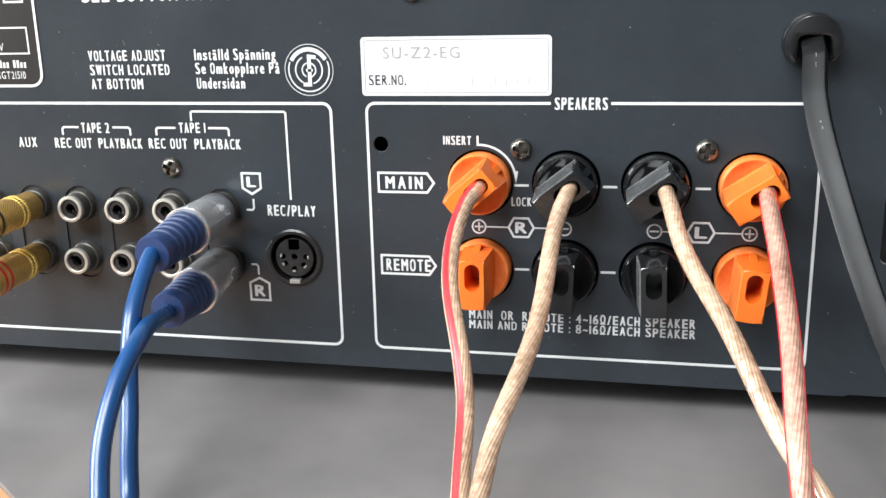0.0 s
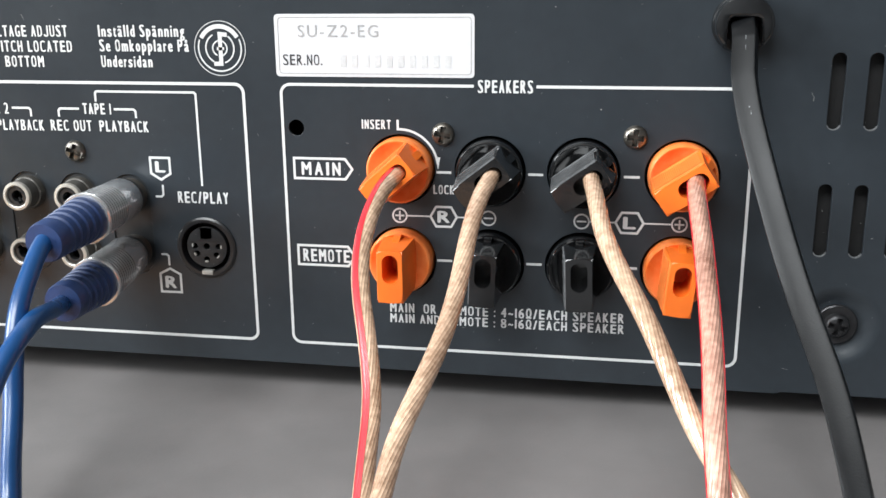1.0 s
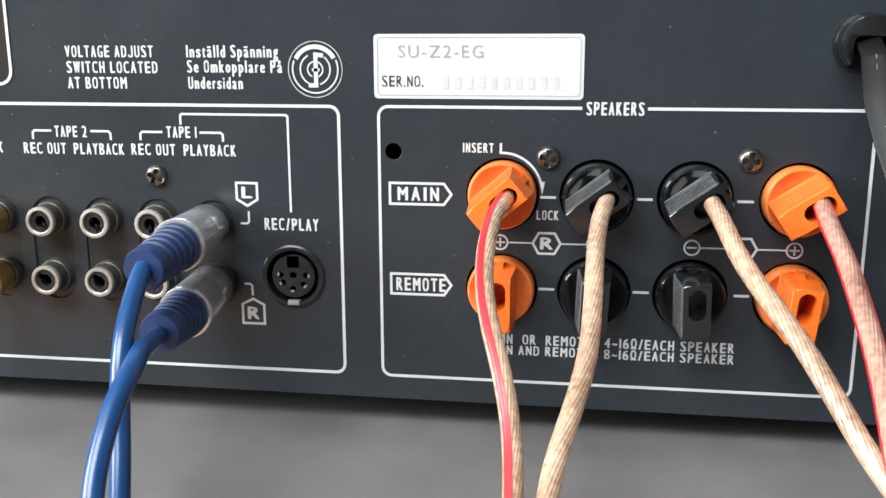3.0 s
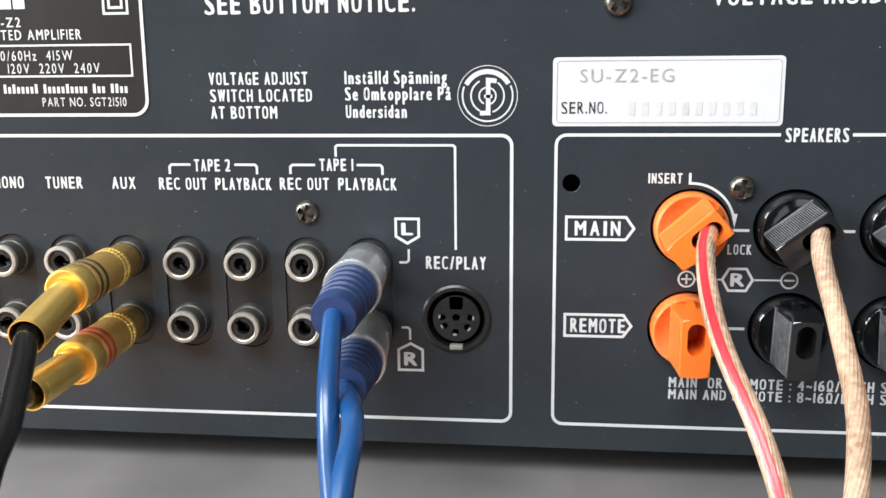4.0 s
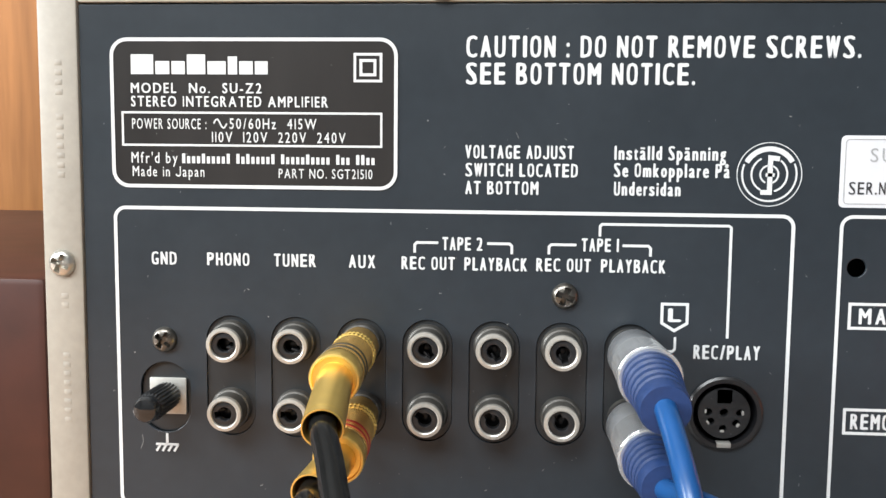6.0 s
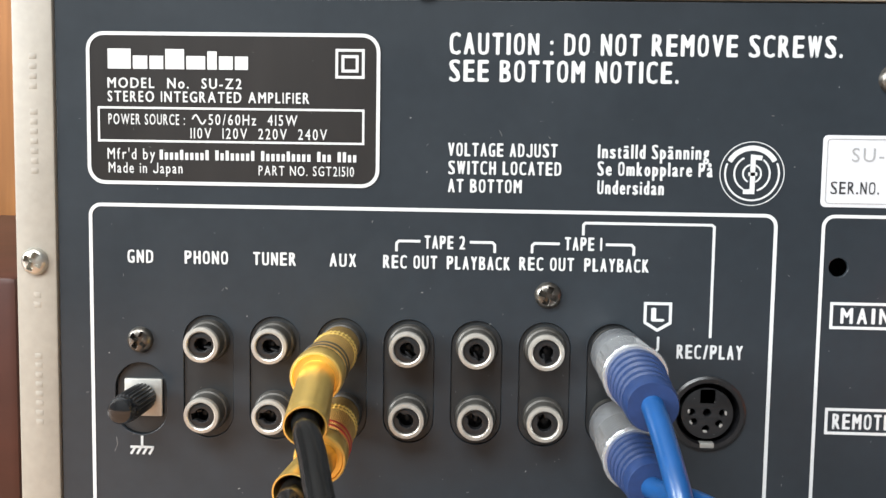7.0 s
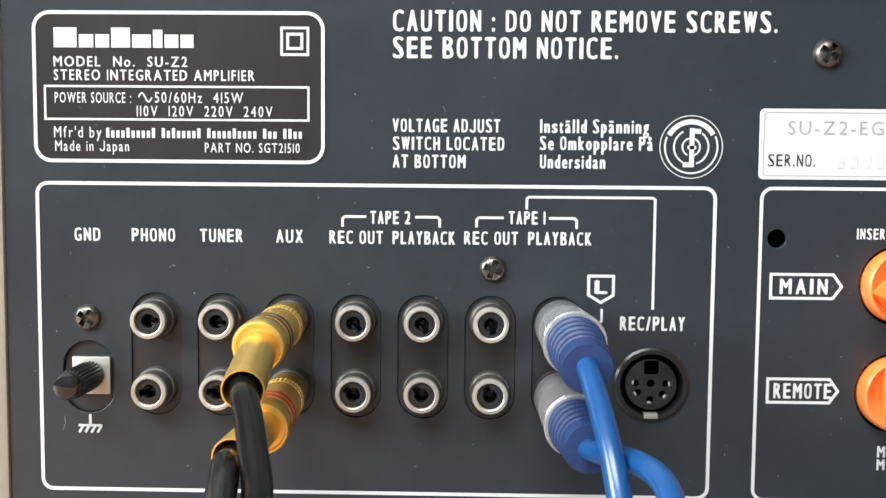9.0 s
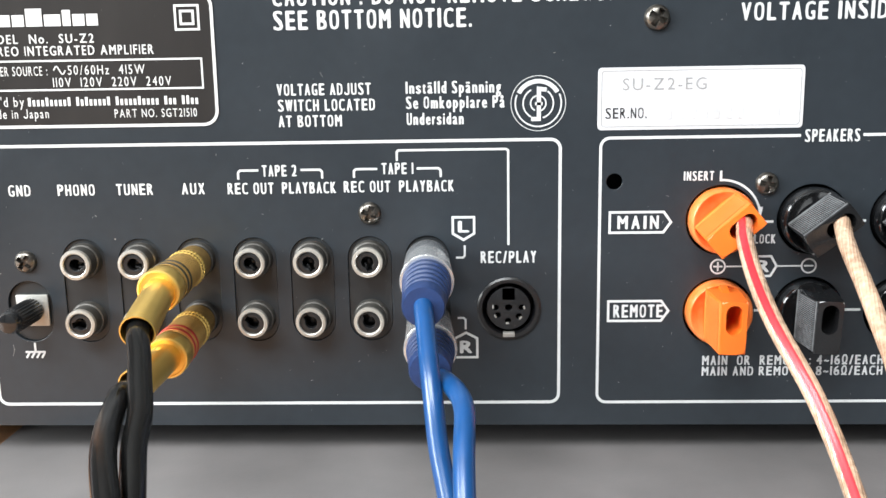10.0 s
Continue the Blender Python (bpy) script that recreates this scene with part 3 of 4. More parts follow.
def rib_bm():
    """Fine serration on the long flank of the lever, between two thin beads."""
    bm = bmesh.new()
    box(-3.18, -2.82, -14.3, -13.85, -6.3, 5.9, 0.12, bm=bm)
    box(-4.15, -3.8, -4.3, -3.8, -6.0, 6.3, 0.12, bm=bm)
    rot = Matrix.Rotation(math.atan2(1.1, 12.4), 4, "Z")
    for k in range(26):
        z = -6.0 + 0.46 * k
        r = box(-0.2, 0.2, -4.4, 4.4, -0.12, 0.12)
        for v in r.verts:
            v.co = rot @ v.co + Vector((-3.52, -9.0, z))
        me = bpy.data.meshes.new("tmp")
        r.to_mesh(me)
        r.free()
        bm.from_mesh(me)
        bpy.data.meshes.remove(me)
    return bm


def terminal_meshes(mat, face_mat, rib_mat):
    disc = lathe([(8.05, -3.0), (8.05, 2.6), (7.85, 3.3), (7.5, 3.6), (7.15, 3.5), (6.9, 3.25), (3.6, 1.75), (0, 1.2)], 64)
    return mesh_of("disc", disc, face_mat), mesh_of("lever", lever_bm(), mat, 28), mesh_of("ribs", rib_bm(), rib_mat, 20)


TERM = {"o": terminal_meshes(ORANGE, ORANGE_WORN, GLINT_ORANGE), "k": terminal_meshes(GLOSS_BLACK, GLOSS_BLACK, GLINT_BLACK)}
for row, (z, turn) in enumerate(((TZ[0], 52), (TZ[1], 0))):
    for k, x in enumerate(TX):
        me = TERM["okko"[k]]
        colour = "orange" if k in (0, 3) else "glossy black"
        m = at(x, 0, z) @ pose(0, 0, 0, 0, turn + ((-3, 0, 2, 4) if row == 0 else (0, 2, -2, 5))[k], 0)
        t = part("speaker_terminal", me[0], None, amp, colour + " plastic twist-lock speaker terminal", m)
        part("lever", me[1], None, t, "", m)
        part("ribs", me[2], None, t, "", m)
        part("well", lathe([(8.9, -0.5), (8.9, -6), (0, -6)], 40), DARK, t, "near-black well, shade put into its colour", at(x, 0, z))

# ---- grommet of the power cord ----
g = part("cord_grommet", lathe([(5.9, -1.0), (6.6, 0.1), (6.6, 1.6), (6.2, 2.4), (4.5, 2.6), (4.3, 1.8), (0, 1.8)], 48), GLOSS_BLACK, amp, "round black strain relief", at(45.7, 0, 107.3))
notch = [(-3.5, -4.2), (-3.5, 0.5), (-3.1, 1.2), (-2.4, 1.5), (2.4, 1.5), (3.1, 1.2), (3.5, 0.5), (3.5, -4.2)]
part("hood", cut_sheet([arc_pts(0, 0, 6.25, -46, 226, 40) + notch], -7.2, -1.8, 0.7), GLOSS_BLACK, g, "", at(45.7, 0, 107.3))
part("throat", box(-3.6, 3.6, -2.4, -1.9, -4.0, 1.6, 0.1), DARK, g, "", at(45.7, 0, 107.3))

# ---- white print ----
def line(pts, w=0.55, closed=False, label="white printed line"):
    return part("printed_line", stroke(pts, w, closed), PRINT, panel, label, smooth=0)


line(rounded(-218.2, 25.3, -72.5, 92.6, 2.3), 0.75, True, "white printed frame")
# frame of the speaker field, open where the title stands
fr = rounded(-62.7, 25.2, 50.0, 92.7, 2.3)
start = [(-14.7, 92.7)]
line(start + fr[7:] + fr[:7] + [(0.2, 92.7)], 0.7, False, "white printed frame")
words("SPEAKERS", -13.7, -0.6, 91.2, 94.1, panel)
words("CAUTION : DO NOT REMOVE SCREWS.", -141.3, -60.6, 125.3, 129.6, panel)
words("SEE BOTTOM NOTICE.", -141.3, -93.8, 119.7, 124.0, panel)
words("WARNING-DANGEROUS", -30.2, 18.5, 125.4, 129.4, panel)
words("VOLTAGE INSIDE.", -30.2, 8.2, 120.0, 124.0, panel)
words("VOLTAGE ADJUST", -141.3, -118.4, 104.1, 106.8, panel)
words("SWITCH LOCATED", -141.2, -117.5, 100.3, 103.0, panel)
words("AT BOTTOM", -141.2, -125.7, 96.5, 99.2, panel)
words("Inställd Spänning", -109.9, -86.9, 104.1, 106.9, panel)
words("Se Omkopplare På", -109.9, -86.0, 100.5, 103.3, panel)
words("Undersidan", -109.8, -96.0, 96.6, 99.4, panel)
words("GND", -210.2, -204.6, 80.2, 82.9, panel)
words("PHONO", -197.7, -188.3, 80.2, 82.9, panel)
words("TUNER", -182.8, -173.6, 80.2, 82.9, panel)
words("AUX", -166.3, -160.6, 80.2, 82.9, panel)
words("REC OUT", -154.8, -143.3, 80.1, 82.8, panel)
words("PLAYBACK", -141.2, -127.8, 80.1, 82.8, panel)
words("REC OUT", -125.8, -114.3, 80.2, 82.9, panel)
words("PLAYBACK", -112.1, -98.6, 80.2, 82.9, panel)
words("TAPE 2", -146.0, -137.4, 84.4, 87.1, panel)
words("TAPE 1", -116.3, -108.5, 84.6, 87.3, panel)
words("REC/PLAY", -92.1, -78.3, 62.0, 64.9, panel)
line([(-152.0, 83.7), (-152.0, 85.4), (-151.5, 85.9), (-146.9, 85.9)])
line([(-136.4, 85.9), (-131.6, 85.9), (-131.1, 85.4), (-131.1, 83.7)])
line([(-123.2, 83.8), (-123.2, 85.4), (-122.7, 85.9), (-117.4, 85.9)])
line([(-107.7, 85.9), (-102.3, 85.9), (-101.8, 85.4), (-101.8, 83.7)])
line([(-112.5, 87.8), (-112.5, 90.0), (-112.1, 90.4), (-85.7, 90.4), (-85.2, 90.0), (-85.2, 66.5)])
# channel shields
line([(-99.0, 73.6), (-93.7, 73.6), (-93.7, 69.5), (-96.35, 67.9), (-99.0, 69.5)], 0.6, True, "white printed shield")
words("L", -97.7, -95.0, 69.9, 72.6, panel, bold=0.18)
line([(-96.1, 66.5), (-96.1, 63.9), (-96.6, 63.4), (-98.3, 63.4)], 0.5)
line([(-98.1, 47.8), (-96.6, 47.8), (-96.1, 47.3), (-96.1, 44.8)], 0.5)
line([(-98.9, 37.4), (-93.2, 37.4), (-93.2, 42.4), (-96.0, 43.9), (-98.9, 42.4)], 0.6, True, "white printed shield")
words("R", -97.6, -94.5, 38.6, 41.7, panel, bold=0.18)
# ground sign
line([(-207.5, 42.0), (-207.5, 39.6)], 0.55)
line([(-210.1, 39.5), (-204.9, 39.5)], 0.5)
for k in range(4):
    line([(-209.1 + 1.35 * k, 39.4), (-210.0 + 1.35 * k, 37.9)], 0.5)
# row flags
for z, body, a, b in ((71.85, "MAIN", -58.3, -48.2), (49.25, "REMOTE", -58.9, -46.6)):
    line([(-60.2, z - 2.55), (-47.0, z - 2.55), (-45.2, z), (-47.0, z + 2.55), (-60.2, z + 2.55)], 0.6, True, "white printed flag")
    words(body, a, b, z - 1.6, z + 1.6, panel, spacing=1.25 if body == "MAIN" else 1.0)
words("INSERT", -42.4, -35.1, 82.1, 84.3, panel)
line([(-33.4, 84.4), (-33.4, 82.1), *arc_pts(-33.0, 72.6, 9.5, 88, 8, 14)], 0.55, False, "white printed turning arrow")
bm = bmesh.new()
tri = [bm.verts.new(q) for q in ((-24.1, -0.11, 75.4), (-22.9, -0.11, 75.4), (-23.5, -0.11, 72.2))]
bm.faces.new(tri)
part("arrow_head", bm, PRINT, panel, smooth=0)
words("LOCK", -24.7, -19.5, 66.3, 68.5, panel)
for a, b, z in ((-23.9, -20.2, 71.7), (-1.4, 2.2, 71.7), (21.3, 25.0, 71.7), (-23.9, -20.1, 49.2), (-1.5, 2.3, 49.2), (21.9, 25.4, 49.2)):
    line([(a, z), (b, z)], 0.6)
for cx, plus in ((-33.3, True), (-11.0, False), (11.7, False), (34.8, True)):
    line(ring_pts(cx, 60.5, 1.75, 28), 0.4, True, "white printed ring")
    line([(cx - 1.15, 60.5), (cx + 1.15, 60.5)], 0.4)
    if plus:
        line([(cx, 59.35), (cx, 61.65)], 0.4)
for cx, letter, a, b in ((-22.2, "R", -31.4, -12.9), (23.1, "L", 13.6, 32.9)):
    line([(cx - 3.3, 60.5), (cx - 1.9, 63.0), (cx + 1.9, 63.0), (cx + 3.3, 60.5), (cx + 1.9, 58.0), (cx - 1.9, 58.0)], 0.55, True, "white printed hexagon")
    words(letter, cx - 1.5, cx + 1.5, 59.1, 61.9, panel, bold=0.17)
    line([(a, 60.5), (cx - 3.4, 60.5)], 0.35)
    line([(cx + 3.4, 60.5), (b, 60.5)], 0.35)
words("MAIN  OR  REMOTE : 4~16Ω/EACH SPEAKER", -36.3, 22.8, 35.0, 37.4, panel)
words("MAIN AND REMOTE : 8~16Ω/EACH SPEAKER", -36.3, 22.9, 32.2, 34.5, panel)

# approval emblem
ex, ez = -77.9, 101.3
line(ring_pts(ex, ez, 6.6, 56), 0.16, True, "thin printed ring")
line(arc_pts(ex, ez, 5.3, 30, 152, 24), 1.05, False, "white printed arc")
line(arc_pts(ex, ez, 5.55, 158, 384, 30), 0.36, False, "white printed arc")
for r, w, a, b in ((3.65, 0.36, 62, 42), (1.85, 0.34, 65, 65)):
    line(arc_pts(ex, ez, r, 180 - b - 20, 180 + a, 24), w, False, "white printed arc")
    line(arc_pts(ex, ez, r, -a - 10, b + 10, 24), w, False, "white printed arc")
line([(ex + 2.0, ez + 3.25), (ex + 0.15, ez + 3.45), (ex + 0.15, ez - 3.75), (ex - 1.7, ez - 3.75)], 1.0, False, "white printed upright")
line([(ex - 0.75, ez - 0.1), (ex + 1.05, ez - 0.1)], 0.75, False, "white printed dash")

# nameplate
plate = part("nameplate", cut_sheet([rounded(-218.6, 97.0, -155.8, 129.3, 3.6)], -0.12, 0.0, 0.03), PLATE, panel, "glossy dark nameplate foil", smooth=0)
part("printed_frame", stroke(rounded(-218.2, 97.4, -156.2, 128.9, 3.4), 0.75, True, -0.12, -0.22), PRINT, panel, "white printed frame", smooth=0)
part("printed_frame", stroke([(-216.0, 106.3), (-159.3, 106.3), (-159.3, 113.3), (-216.0, 113.3)], 0.45, True, -0.12, -0.22), PRINT, panel, "white printed frame", smooth=0)
part("printed_frame", stroke([(-165.0, 120.2), (-159.4, 120.2), (-159.4, 125.8), (-165.0, 125.8)], 0.55, True, -0.12, -0.22), PRINT, panel, "white printed square", smooth=0)
part("printed_frame", stroke([(-163.7, 121.5), (-160.7, 121.5), (-160.7, 124.5), (-163.7, 124.5)], 0.6, True, -0.12, -0.22), PRINT, panel, "white printed square", smooth=0)
NY = -0.23
word = [(0, 0.16, 0, 1), (0.175, 0.275, 0, 0.66), (0.29, 0.385, 0, 0.66), (0.40, 0.53, 0, 1), (0.545, 0.675, 0, 0.66), (0.69, 0.755, 0, 0.9), (0.77, 0.865, 0, 0.66), (0.88, 0.97, 0, 0.66)]
bars([(-213.9 + 31 * a, -213.9 + 31 * b, lo, hi) for a, b, lo, hi in word], 121.5, 125.7, panel, PRINT, NY, "white brand mark as plain blocks")
words("MODEL  No.  SU-Z2", -214.0, -185.2, 117.5, 119.6, panel, y=NY, bold=0.06, even=False)
words("STEREO INTEGRATED AMPLIFIER", -214.0, -170.8, 114.6, 116.8, panel, y=NY, bold=0.06, even=False)
words("POWER SOURCE :", -213.9, -197.4, 109.8, 112.0, panel, y=NY, bold=0.02, even=False)
words("50/60Hz  415W", -192.3, -173.3, 109.9, 112.1, panel, y=NY, bold=0.02, even=False, spacing=1.1)
part("printed_line", stroke([(-195.8 + 0.26 * k, 111.0 + 0.95 * math.sin(2 * math.pi * k / 11)) for k in range(12)], 0.3, False, -0.12, -0.22), PRINT, panel, "printed wave sign", smooth=0)
words("110V  120V  220V  240V", -196.2, -167.0, 107.0, 109.2, panel, y=NY, bold=0.02, even=False, spacing=1.08)
words("Mfr'd by", -214.2, -203.9, 102.4, 104.7, panel, y=NY, bold=0.02, even=False)
run, spans = 0.0, []
for n, word_len in enumerate((10, 8, 10, 3, 4)):
    for k in range(word_len):
        tall = k == 0 or (3 * k + n) % 5 == 2
        spans.append((-202.9 + run, -202.9 + run + 0.62, 0.0, 1.0 if tall else 0.72))
        run += 1.0
    run += 0.95
k = 42.2 / (run - 1.3)
bars([(-202.9 + (a + 202.9) * k, -202.9 + (b + 202.9) * k, lo, hi) for a, b, lo, hi in spans], 102.4, 104.5, panel, PRINT, NY, "maker's name as plain bars")
words("Made in Japan", -214.0, -198.0, 99.5, 101.7, panel, y=NY, bold=0.02, even=False)
words("PART NO. SGT21510", -181.6, -161.2, 99.4, 101.4, panel, y=NY, bold=0.02, even=False)

# type sticker
sticker = part("type_sticker", cut_sheet([rounded(-63.6, 94.6, -14.5, 109.5, 1.0)], -0.14, 0.0, 0.04), STICKER, panel, "silver-white type sticker", smooth=0)
part("printed_frame", stroke(rounded(-62.7, 95.4, -15.3, 108.7, 0.8), 0.16, True, -0.13, -0.2), INK_GREY, panel, "thin grey line", smooth=0)
words("SU-Z2-EG", -57.7, -37.7, 104.1, 106.9, panel, INK_GREY, 0.0, -0.21, even=False)
words("SER.NO.", -61.7, -51.8, 97.4, 99.9, panel, INK, 0.04, -0.21)
bars([(-47.2 + 2.85 * k, -45.8 + 2.85 * k, 0, 1) for k in range(10)], 97.0, 99.8, panel, INK_FAINT, -0.21, "faint number as plain bars")

CABLES = {
    "redA": [(-30.9, -13, 73.8), (-33.1, -23.3, 70.1), (-33.6, -34.7, 64.1), (-32, -45, 56.7), (-28.3, -54.3, 48.4), (-25.4, -62.7, 38.9), (-24.4, -72.6, 30.9), (-23.3, -82.6, 22.8)],
    "copB": [(-8.6, -13, 73.8), (-10.5, -22.8, 69.5), (-11.1, -34.1, 64.2), (-11.4, -44.6, 57.4), (-12.2, -55.6, 51.6), (-14.6, -65.7, 45.2), (-17.7, -75.3, 38), (-18.8, -85.4, 30.2)],
    "copC": [(13.8, -13, 73.8), (15.3, -22.7, 71), (17.1, -33.8, 66.4), (20.8, -44.4, 61.4), (25.7, -54.2, 55.5), (30.2, -63.5, 48.3), (34.9, -72.4, 40.6), (41.2, -81, 33.5)],
    "redD": [(36.8, -13, 73.9), (36.6, -23.3, 70.6), (36.8, -34.5, 67.1), (36.9, -45.3, 62.4), (37.2, -55.6, 56.7), (37.3, -65.3, 50), (37.1, -74.7, 42.5), (37.6, -83.8, 34.6)],
    "cord": [(45.5, -9, 106), (45.4, -17.5, 93.5), (48.4, -26, 80.7), (51.9, -34.3, 67.9), (56, -42.6, 55.1), (60.8, -51, 42.8), (64, -59.1, 29.9), (66.7, -67.2, 16.8)],
    "blue1": [(-104.3, -42.3, 61.7), (-103.4, -49.3, 57.7), (-102.6, -55.6, 53), (-101.6, -60.3, 46.7), (-100.8, -63.6, 39.3), (-99, -67.8, 32.2), (-97.6, -72.3, 25.1), (-95.7, -76.5, 17.8)],
    "blue2": [(-103.3, -39.3, 46.8), (-100.2, -48.9, 48.4), (-98, -58.3, 50.1), (-95.5, -67, 49.6), (-95.7, -74, 46.1), (-95.7, -80.2, 40.1), (-95.2, -85.8, 33.4), (-93.2, -90.8, 26.1)],
    "black1": [(-162.4, -48.8, 58.6), (-160.3, -54, 56.2), (-158.7, -59.3, 53.6), (-157, -64.4, 50.9), (-155.3, -69.6, 48.4), (-154.9, -75, 46), (-153.4, -80.2, 43.1), (-152, -85.4, 40.1)],
    "black2": [(-164.8, -46.5, 44.2), (-163.9, -52.7, 47.3), (-162.8, -59.1, 49.3), (-161.2, -65.7, 49.5), (-160.2, -72.4, 48.5), (-158.8, -79, 47), (-156.6, -85.4, 45.1), (-154, -91.5, 43)],
}


def tail(pts):
    """Carries a cable on from its last bend down to the mat and along it, out towards the viewer."""
    p = [Vector(q) for q in pts]
    step = (p[-1] - p[-2]).normalized() * 16
    out, floor = [], TABLE_Z + 2.6
    q = p[-1]
    while q.y > -250:
        step.z = max(step.z - 0.8, (floor - q.z) * 0.8)
        q = q + step
        step = Vector((step.x * 0.8, min(step.y - 3.0, -12.0), step.z))
        out.append((q.x, q.y, max(q.z, floor)))
    return out



def ease(path, rounds=60, keep=10):
    """Evens out a cable's bends; its first points stay."""
    p = list(path)
    for _ in range(rounds):
        q = list(p)
        for i in range(keep, len(p) - 1):
            q[i] = (p[i - 1] + 2 * p[i] + p[i + 1]) / 4
        p = q
    return p


def way(key):
    pts = CABLES[key] + tail(CABLES[key])
    return ease(spline([(x, y, max(z, TABLE_Z + 2.6)) for x, y, z in pts], 12), 30)


# ---- power cord ----
sec = [(-2.55, -1.1), (-2.42, -1.5), (-2.05, -1.65), (2.05, -1.65), (2.42, -1.5), (2.55, -1.1), (2.55, 1.1), (2.42, 1.5), (2.05, 1.65), (-2.05, 1.65), (-2.42, 1.5), (-2.55, 1.1)]
path = way("cord")
part("power_cord", sweep([Vector((45.7, -1.5, 107.3)), Vector((45.6, -5.0, 107.2))] + path[1:], sec, start=0.35), CORD, amp, "flat black vinyl power cord")
for i, w, h in ((2, 0.3, 1.0), (4, 0.25, 1.2), (15, 0.7, 0.25), (16, 0.25, 0.9)):
    t = (path[i + 1] - path[i]).normalized()
    face = t.cross(Vector((1, 0, 0))).normalized()
    face = face if face.y < 0 else -face
    q = path[i] + face * 1.72
    m = Matrix.Translation(q / 1000) @ (-face).to_track_quat("Y", "Z").to_matrix().to_4x4()
    part("printed_mark", box(-w / 2, w / 2, -0.03, 0.03, -h / 2, h / 2), CORD_MARK, amp, "small white printed bar on the cord", m, 0)

# ---- speaker wires ----
for key, label, stripe in (("redA", "clear copper speaker wire with a red stripe", 114), ("copB", "clear copper-coloured twisted speaker wire", None), ("copC", "clear copper-coloured twisted speaker wire", None), ("redD", "clear copper speaker wire with red edges", 170)):
    p0 = CABLES[key][0]
    w = thing("speaker_wire", *p0, label, "wire", "speaker wires")
    path = way(key)
    path = [path[0] + Vector((0.1, 5.0, 0.1))] + path
    part("conductor", sweep(path, circle(1.92, 144, 18, 0.036), 0.014), PINK if key == "redD" else COPPER, w, "twisted copper strands in clear vinyl")
    if stripe is not None:
        spans = ((stripe, 23),) if key == "redA" else ((stripe + 12, 10), (stripe + 195, 11))
        for mid_a, half in spans:
            angs = [radians(mid_a - half + 2 * half * k / 8) for k in range(9)]
            sec = [(2.04 * math.cos(a), 2.04 * math.sin(a)) for a in angs] + [(1.8 * math.cos(a), 1.8 * math.sin(a)) for a in reversed(angs)]
            part("stripe", sweep(path, sec), RED, w, "red vinyl stripe")


# ---- audio cables ----
def aim(a, b):
    """A pose at a whose -y axis points to b (millimetres)."""
    d = Vector(b) - Vector(a)
    q = d.to_track_quat("-Y", "Z")
    return Matrix.Translation(Vector(a) / 1000) @ q.to_matrix().to_4x4()


def gold_plug(parent, a, elbow, end, band):
    s = (Vector(elbow) - Vector(a)).length / 25.0
    m = aim(a, elbow)
    body = part("plug", lathe([(4.0, 0.6), (4.25, 0.8), (4.25, 6.0 * s)], 48), GOLD_DULL, parent, "gold-plated plug", m)
    for d in (6.6, 8.1):
        part("bead_ring", lathe([(4.3, (d - 0.65) * s), (4.66, (d - 0.3) * s), (4.66, (d + 0.3) * s), (4.35, (d + 0.65) * s)], 132, wobble=lambda t, q: 0.018 * math.cos(33 * t)), GOLD, body, "beaded gold ring", m)
    part("grip", lathe([(4.35, 8.7 * s), (4.5, 9.0 * s), (4.85, 20.4 * s), (4.8, 20.7 * s)], 64), GOLD_KNURL, body, "knurled gold grip", m)
    for d in (16.9, 19.1):
        part("band", lathe([(4.72, (d - 0.5) * s), (4.88, (d - 0.42) * s), (4.92, (d + 0.42) * s), (4.82, (d + 0.5) * s)], 48), band, body, "coloured band", m)
    part("flange", lathe([(4.7, 20.7 * s), (4.8, 21.1 * s), (4.98, 22.0 * s), (4.98, 24.6 * s), (4.8, 25.0 * s), (4.4, 25.1 * s), (4.2, 24.7 * s), (3.0, 24.6 * s)], 56), GOLD, body, "polished gold flange", m)
    e0 = Vector(a) + (Vector(elbow) - Vector(a)) * 0.93
    m2 = aim(e0, end)
    t = (Vector(end) - e0).length
    prof = [(3.5, 0.0)]
    for k in range(26):
        d = 1.0 + (t - 2.6) * k / 26
        prof += [(3.42 + 0.012 * k, d), (3.36 + 0.012 * k, d + (t - 2.6) / 52)]
    prof += [(3.6, t - 1.2), (3.72, t - 0.3), (3.68, t), (3.4, t), (3.2, t - 2.0), (3.1, t * 0.4)]
    part("tail", lathe(prof, 56), GOLD, body, "smooth gold tail sleeve", m2)


for key, a, elbow, end, band, lab in (
    ("black1", (-163.6, -2, 63.5), (-164.0, -29.8, 62.6), (-162.4, -48.8, 58.6), BAND_BLACK, "gold plug with black bands on a thick black cable"),
    ("black2", (-163.6, -2, 48.3), (-163.1, -30.6, 47.3), (-165.1, -45.6, 46.0), BAND_RED, "gold plug with red bands on a thick black cable"),
):
    c = thing("audio_cable", *a, lab, "cable", "phono plug cables")
    gold_plug(c, a, elbow, end, band)
    pts = CABLES[key][1:] + tail(CABLES[key])
    e = Vector(end)
    d = (e - Vector(elbow)).normalized()
    path = ease(spline([e - d * 8, e + d * 0.5, *[(x, y, max(z, TABLE_Z + 2.6)) for x, y, z in pts]], 12), 60)
    part("cord", sweep(path, circle(2.35, 24)), RUBBER, c, "thick glossy black cable")


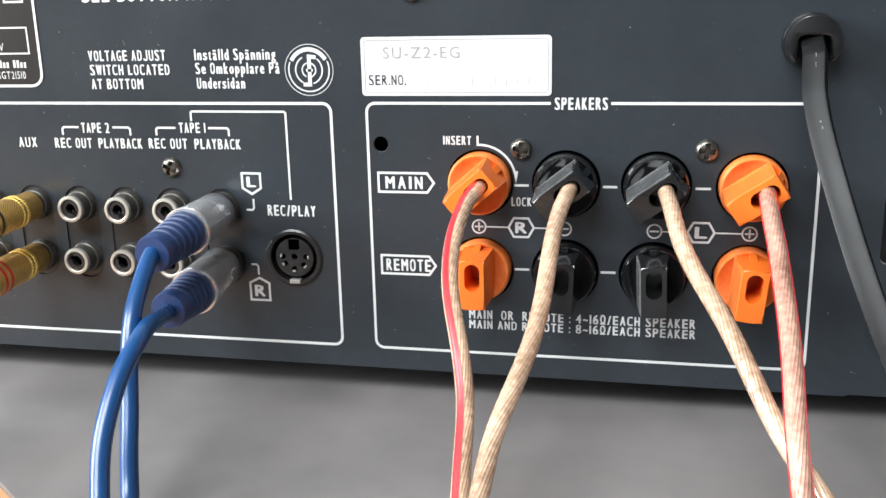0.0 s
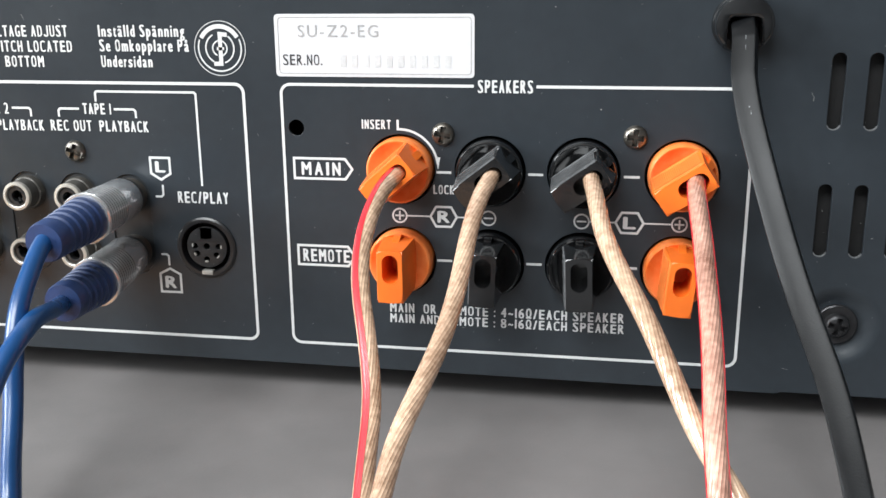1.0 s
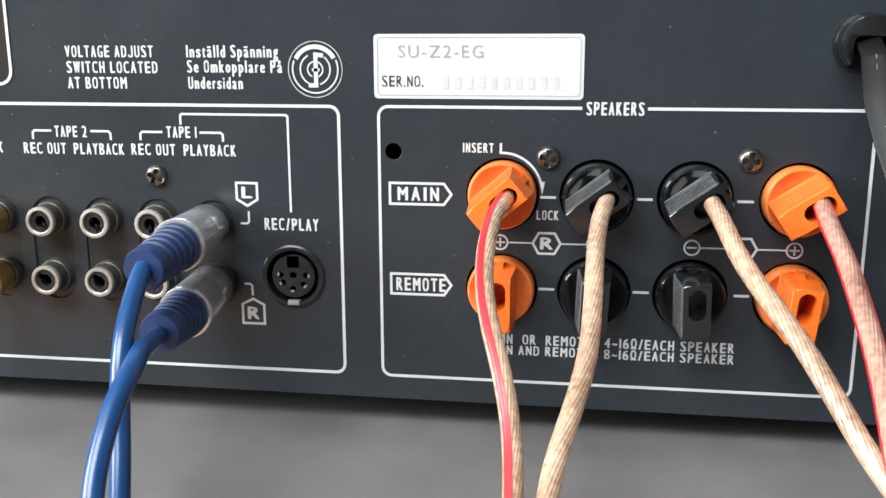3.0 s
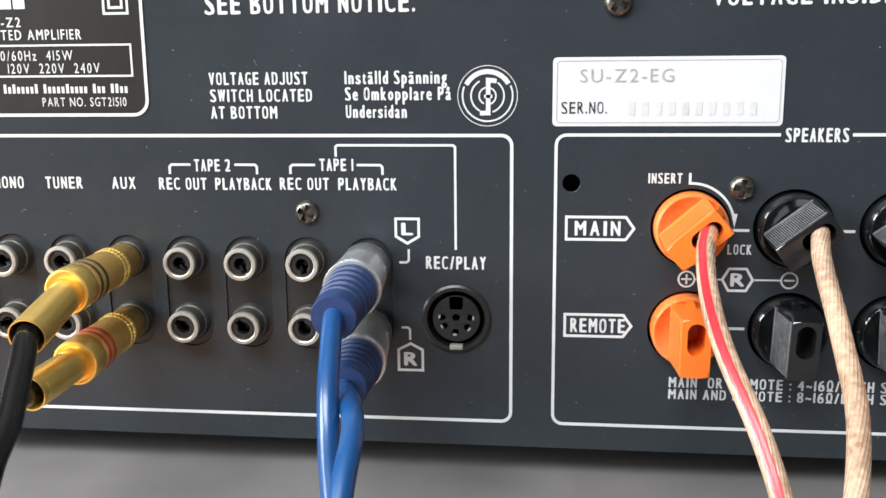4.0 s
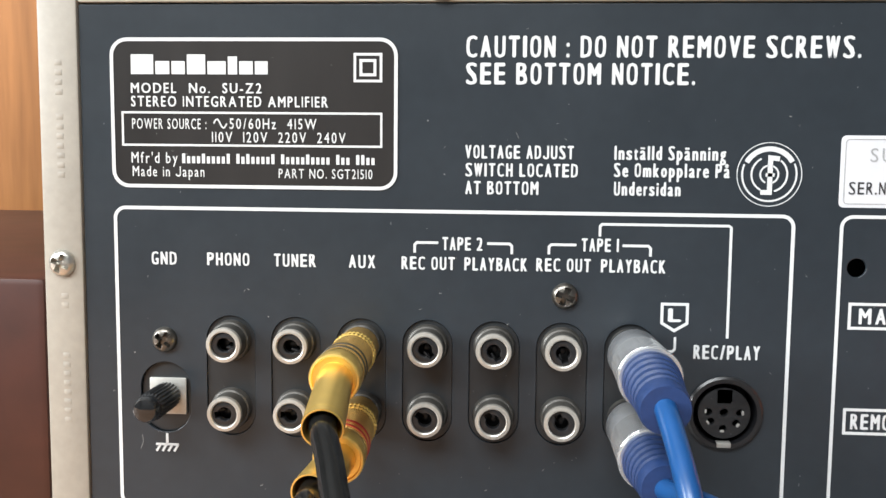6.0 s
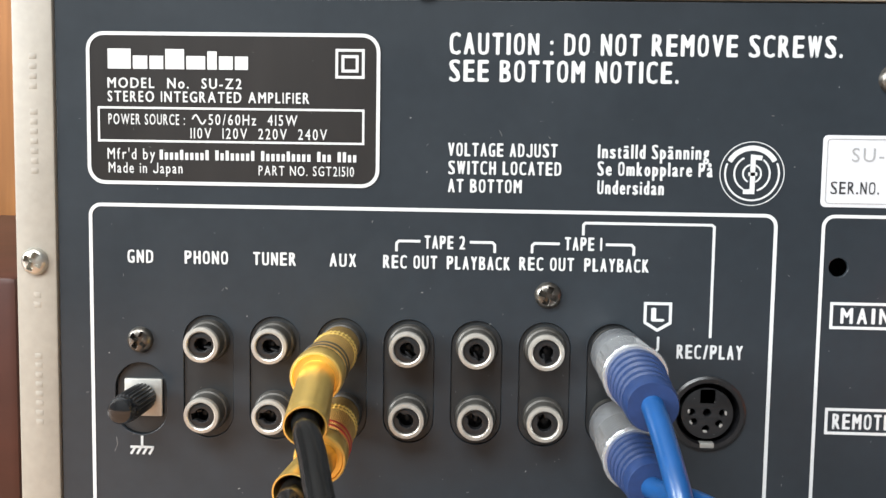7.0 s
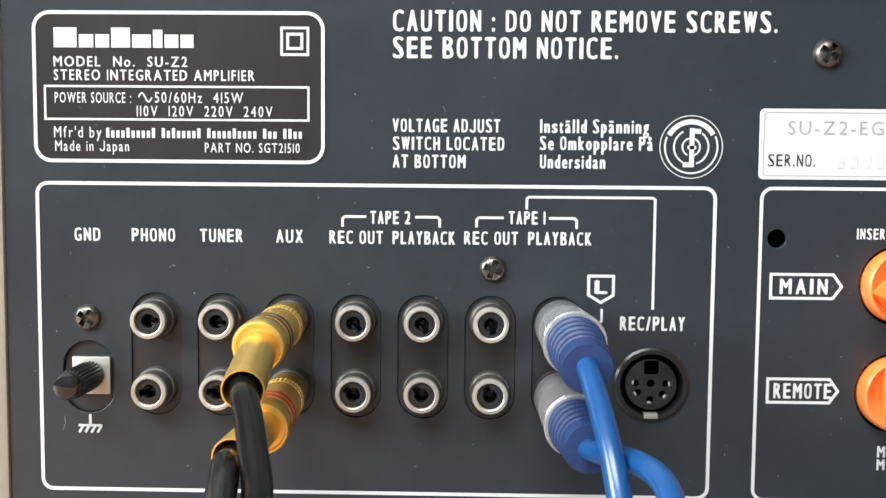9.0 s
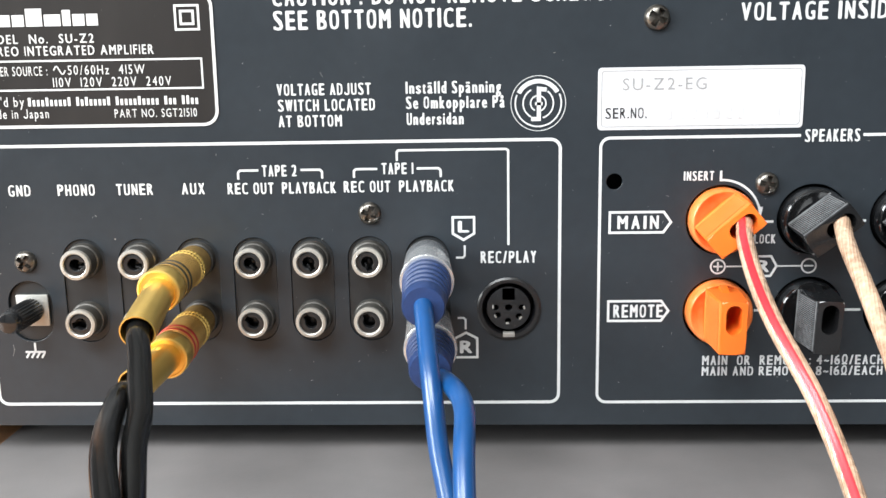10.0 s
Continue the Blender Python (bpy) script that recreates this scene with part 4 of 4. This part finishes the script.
def blue_plug(parent, a, mid, end):
    m = aim(a, mid)
    L1 = (Vector(mid) - Vector(a)).length
    body = part("plug", lathe([(5.1, 2.2), (5.4, 2.4), (5.5, 2.9), (5.55, 3.0), (5.6, L1 * 0.46), (5.4, L1 * 0.46 + 0.1), (5.4, L1 - 0.6)], 56), CHROME, parent, "smooth chromed plug sleeve", m)
    start = L1 * 0.46
    step = (L1 - 1.7 - start) / 9
    # Added core: its near-black colour paints the shade between the chrome rings.
    part("grip_core", lathe([(5.5, start), (5.6, start + 0.1), (5.94, L1 - 1.6)], 56), DARK, body, "near-black core that shades the grip grooves", m)
    for k in range(9):
        d, r = start + 0.1 + step * k, 5.68 + 0.04 * k
        part("grip_ring", lathe([(5.4, d), (r, d + 0.05), (r + 0.02, d + step * 0.3), (r, d + step * 0.62), (5.4, d + step * 0.66)], 168, wobble=lambda t, q: -0.014 if math.cos(21 * t) > 0.95 else 0.0), CHROME_CUT, body, "cut chrome ring", m, 50)
    part("ring", lathe([(5.5, L1 - 1.7), (6.08, L1 - 1.6), (6.22, L1 - 1.3), (6.22, L1 - 1.0), (6.04, L1 - 0.85), (6.25, L1 - 0.7), (6.25, L1 - 0.3), (6.05, L1), (5.2, L1)], 56), CHROME_CUT, body, "bright chrome ring", m)
    part("base_ring", lathe([(4.4, 1.0), (5.2, 1.0), (5.2, 2.3), (4.8, 2.4)], 48), BLACK_PLASTIC, body, "dark base ring", m)
    b0 = Vector(a) + (Vector(mid) - Vector(a)) * 0.97
    m2 = aim(b0, end)
    L2 = (Vector(end) - b0).length
    prof = [(5.5, 0.0)]
    for k in range(5):
        r = 5.55 - 0.2 * k
        d0 = L2 * (0.05 + 0.145 * k)
        prof += [(r, d0), (r + 0.02, d0 + L2 * 0.09), (r - 0.45, d0 + L2 * 0.105), (r - 0.45, d0 + L2 * 0.13)]
    prof += [(4.75, L2 * 0.79), (4.66, L2 * 0.95), (4.35, L2), (2.0, L2 + 0.1)]
    part("boot", lathe(prof, 48), BLUE_BOOT, body, "ridged matt blue strain relief", m2)


for key, a, mid_p, end in (
    ("blue1", (-105.4, -2, 63.5), (-104.4, -24.6, 62.9), (-104.3, -42.3, 61.7)),
    ("blue2", (-105.4, -2, 48.3), (-103.9, -24.2, 46.9), (-103.3, -39.3, 46.8)),
):
    c = thing("audio_cable", *a, "glossy blue audio cable with a chromed plug", "cable", "phono plug cables")
    blue_plug(c, a, mid_p, end)
    e = Vector(end)
    d = (e - Vector(mid_p)).normalized()
    pts = [(x, y, max(z, TABLE_Z + 2.6)) for x, y, z in CABLES[key][1:] + tail(CABLES[key])]
    path = ease(spline([e - d * 4, e + d * 1.0, *pts], 12), 50)
    part("cord", sweep(path, circle(2.0, 24)), BLUE_CABLE, c, "glossy blue cable")


# ---- lint and dust on the panel ----
LINT = material("grey_lint", (0.26, 0.26, 0.25), 0.8, vary=0.2)
for pts in ([(-213.2, 41.5), (-213.0, 40.0), (-213.6, 38.4)], [(-130.6, 109.6), (-130.0, 108.3)], [(-189.6, 74.4), (-189.3, 74.9)], [(-46.6, 78.6), (-45.9, 78.2)], [(62.0, 92.0), (62.6, 91.0), (62.5, 90.2)], [(61.0, 25.5), (62.4, 25.2)], [(-151.0, 71.2), (-150.4, 71.5)], [(-12.0, 47.0), (-11.3, 47.2)], [(76.3, 102.4), (77.2, 102.2), (77.8, 102.7)], [(-69.6, 80.3), (-69.2, 79.9)]):
    part("lint", stroke(pts, 0.07, False, 0.0, -0.06), LINT, panel, "fine grey lint", smooth=0)
rnd = random.Random(7)
bm = bmesh.new()
for _ in range(260):
    x, z, a, w = rnd.uniform(LEFT + 4, 100), rnd.uniform(BOTTOM + 3, TOP - 3), rnd.uniform(0, math.pi), rnd.choice((0.12, 0.16, 0.2, 0.5))
    stroke([(x, z), (x + w * math.cos(a), z + w * math.sin(a))], rnd.uniform(0.04, 0.11), False, 0.0, -0.13, bm)
tagged(part("dust", bm, LINT, panel, "pale dust specks", smooth=0), kind="stuff")
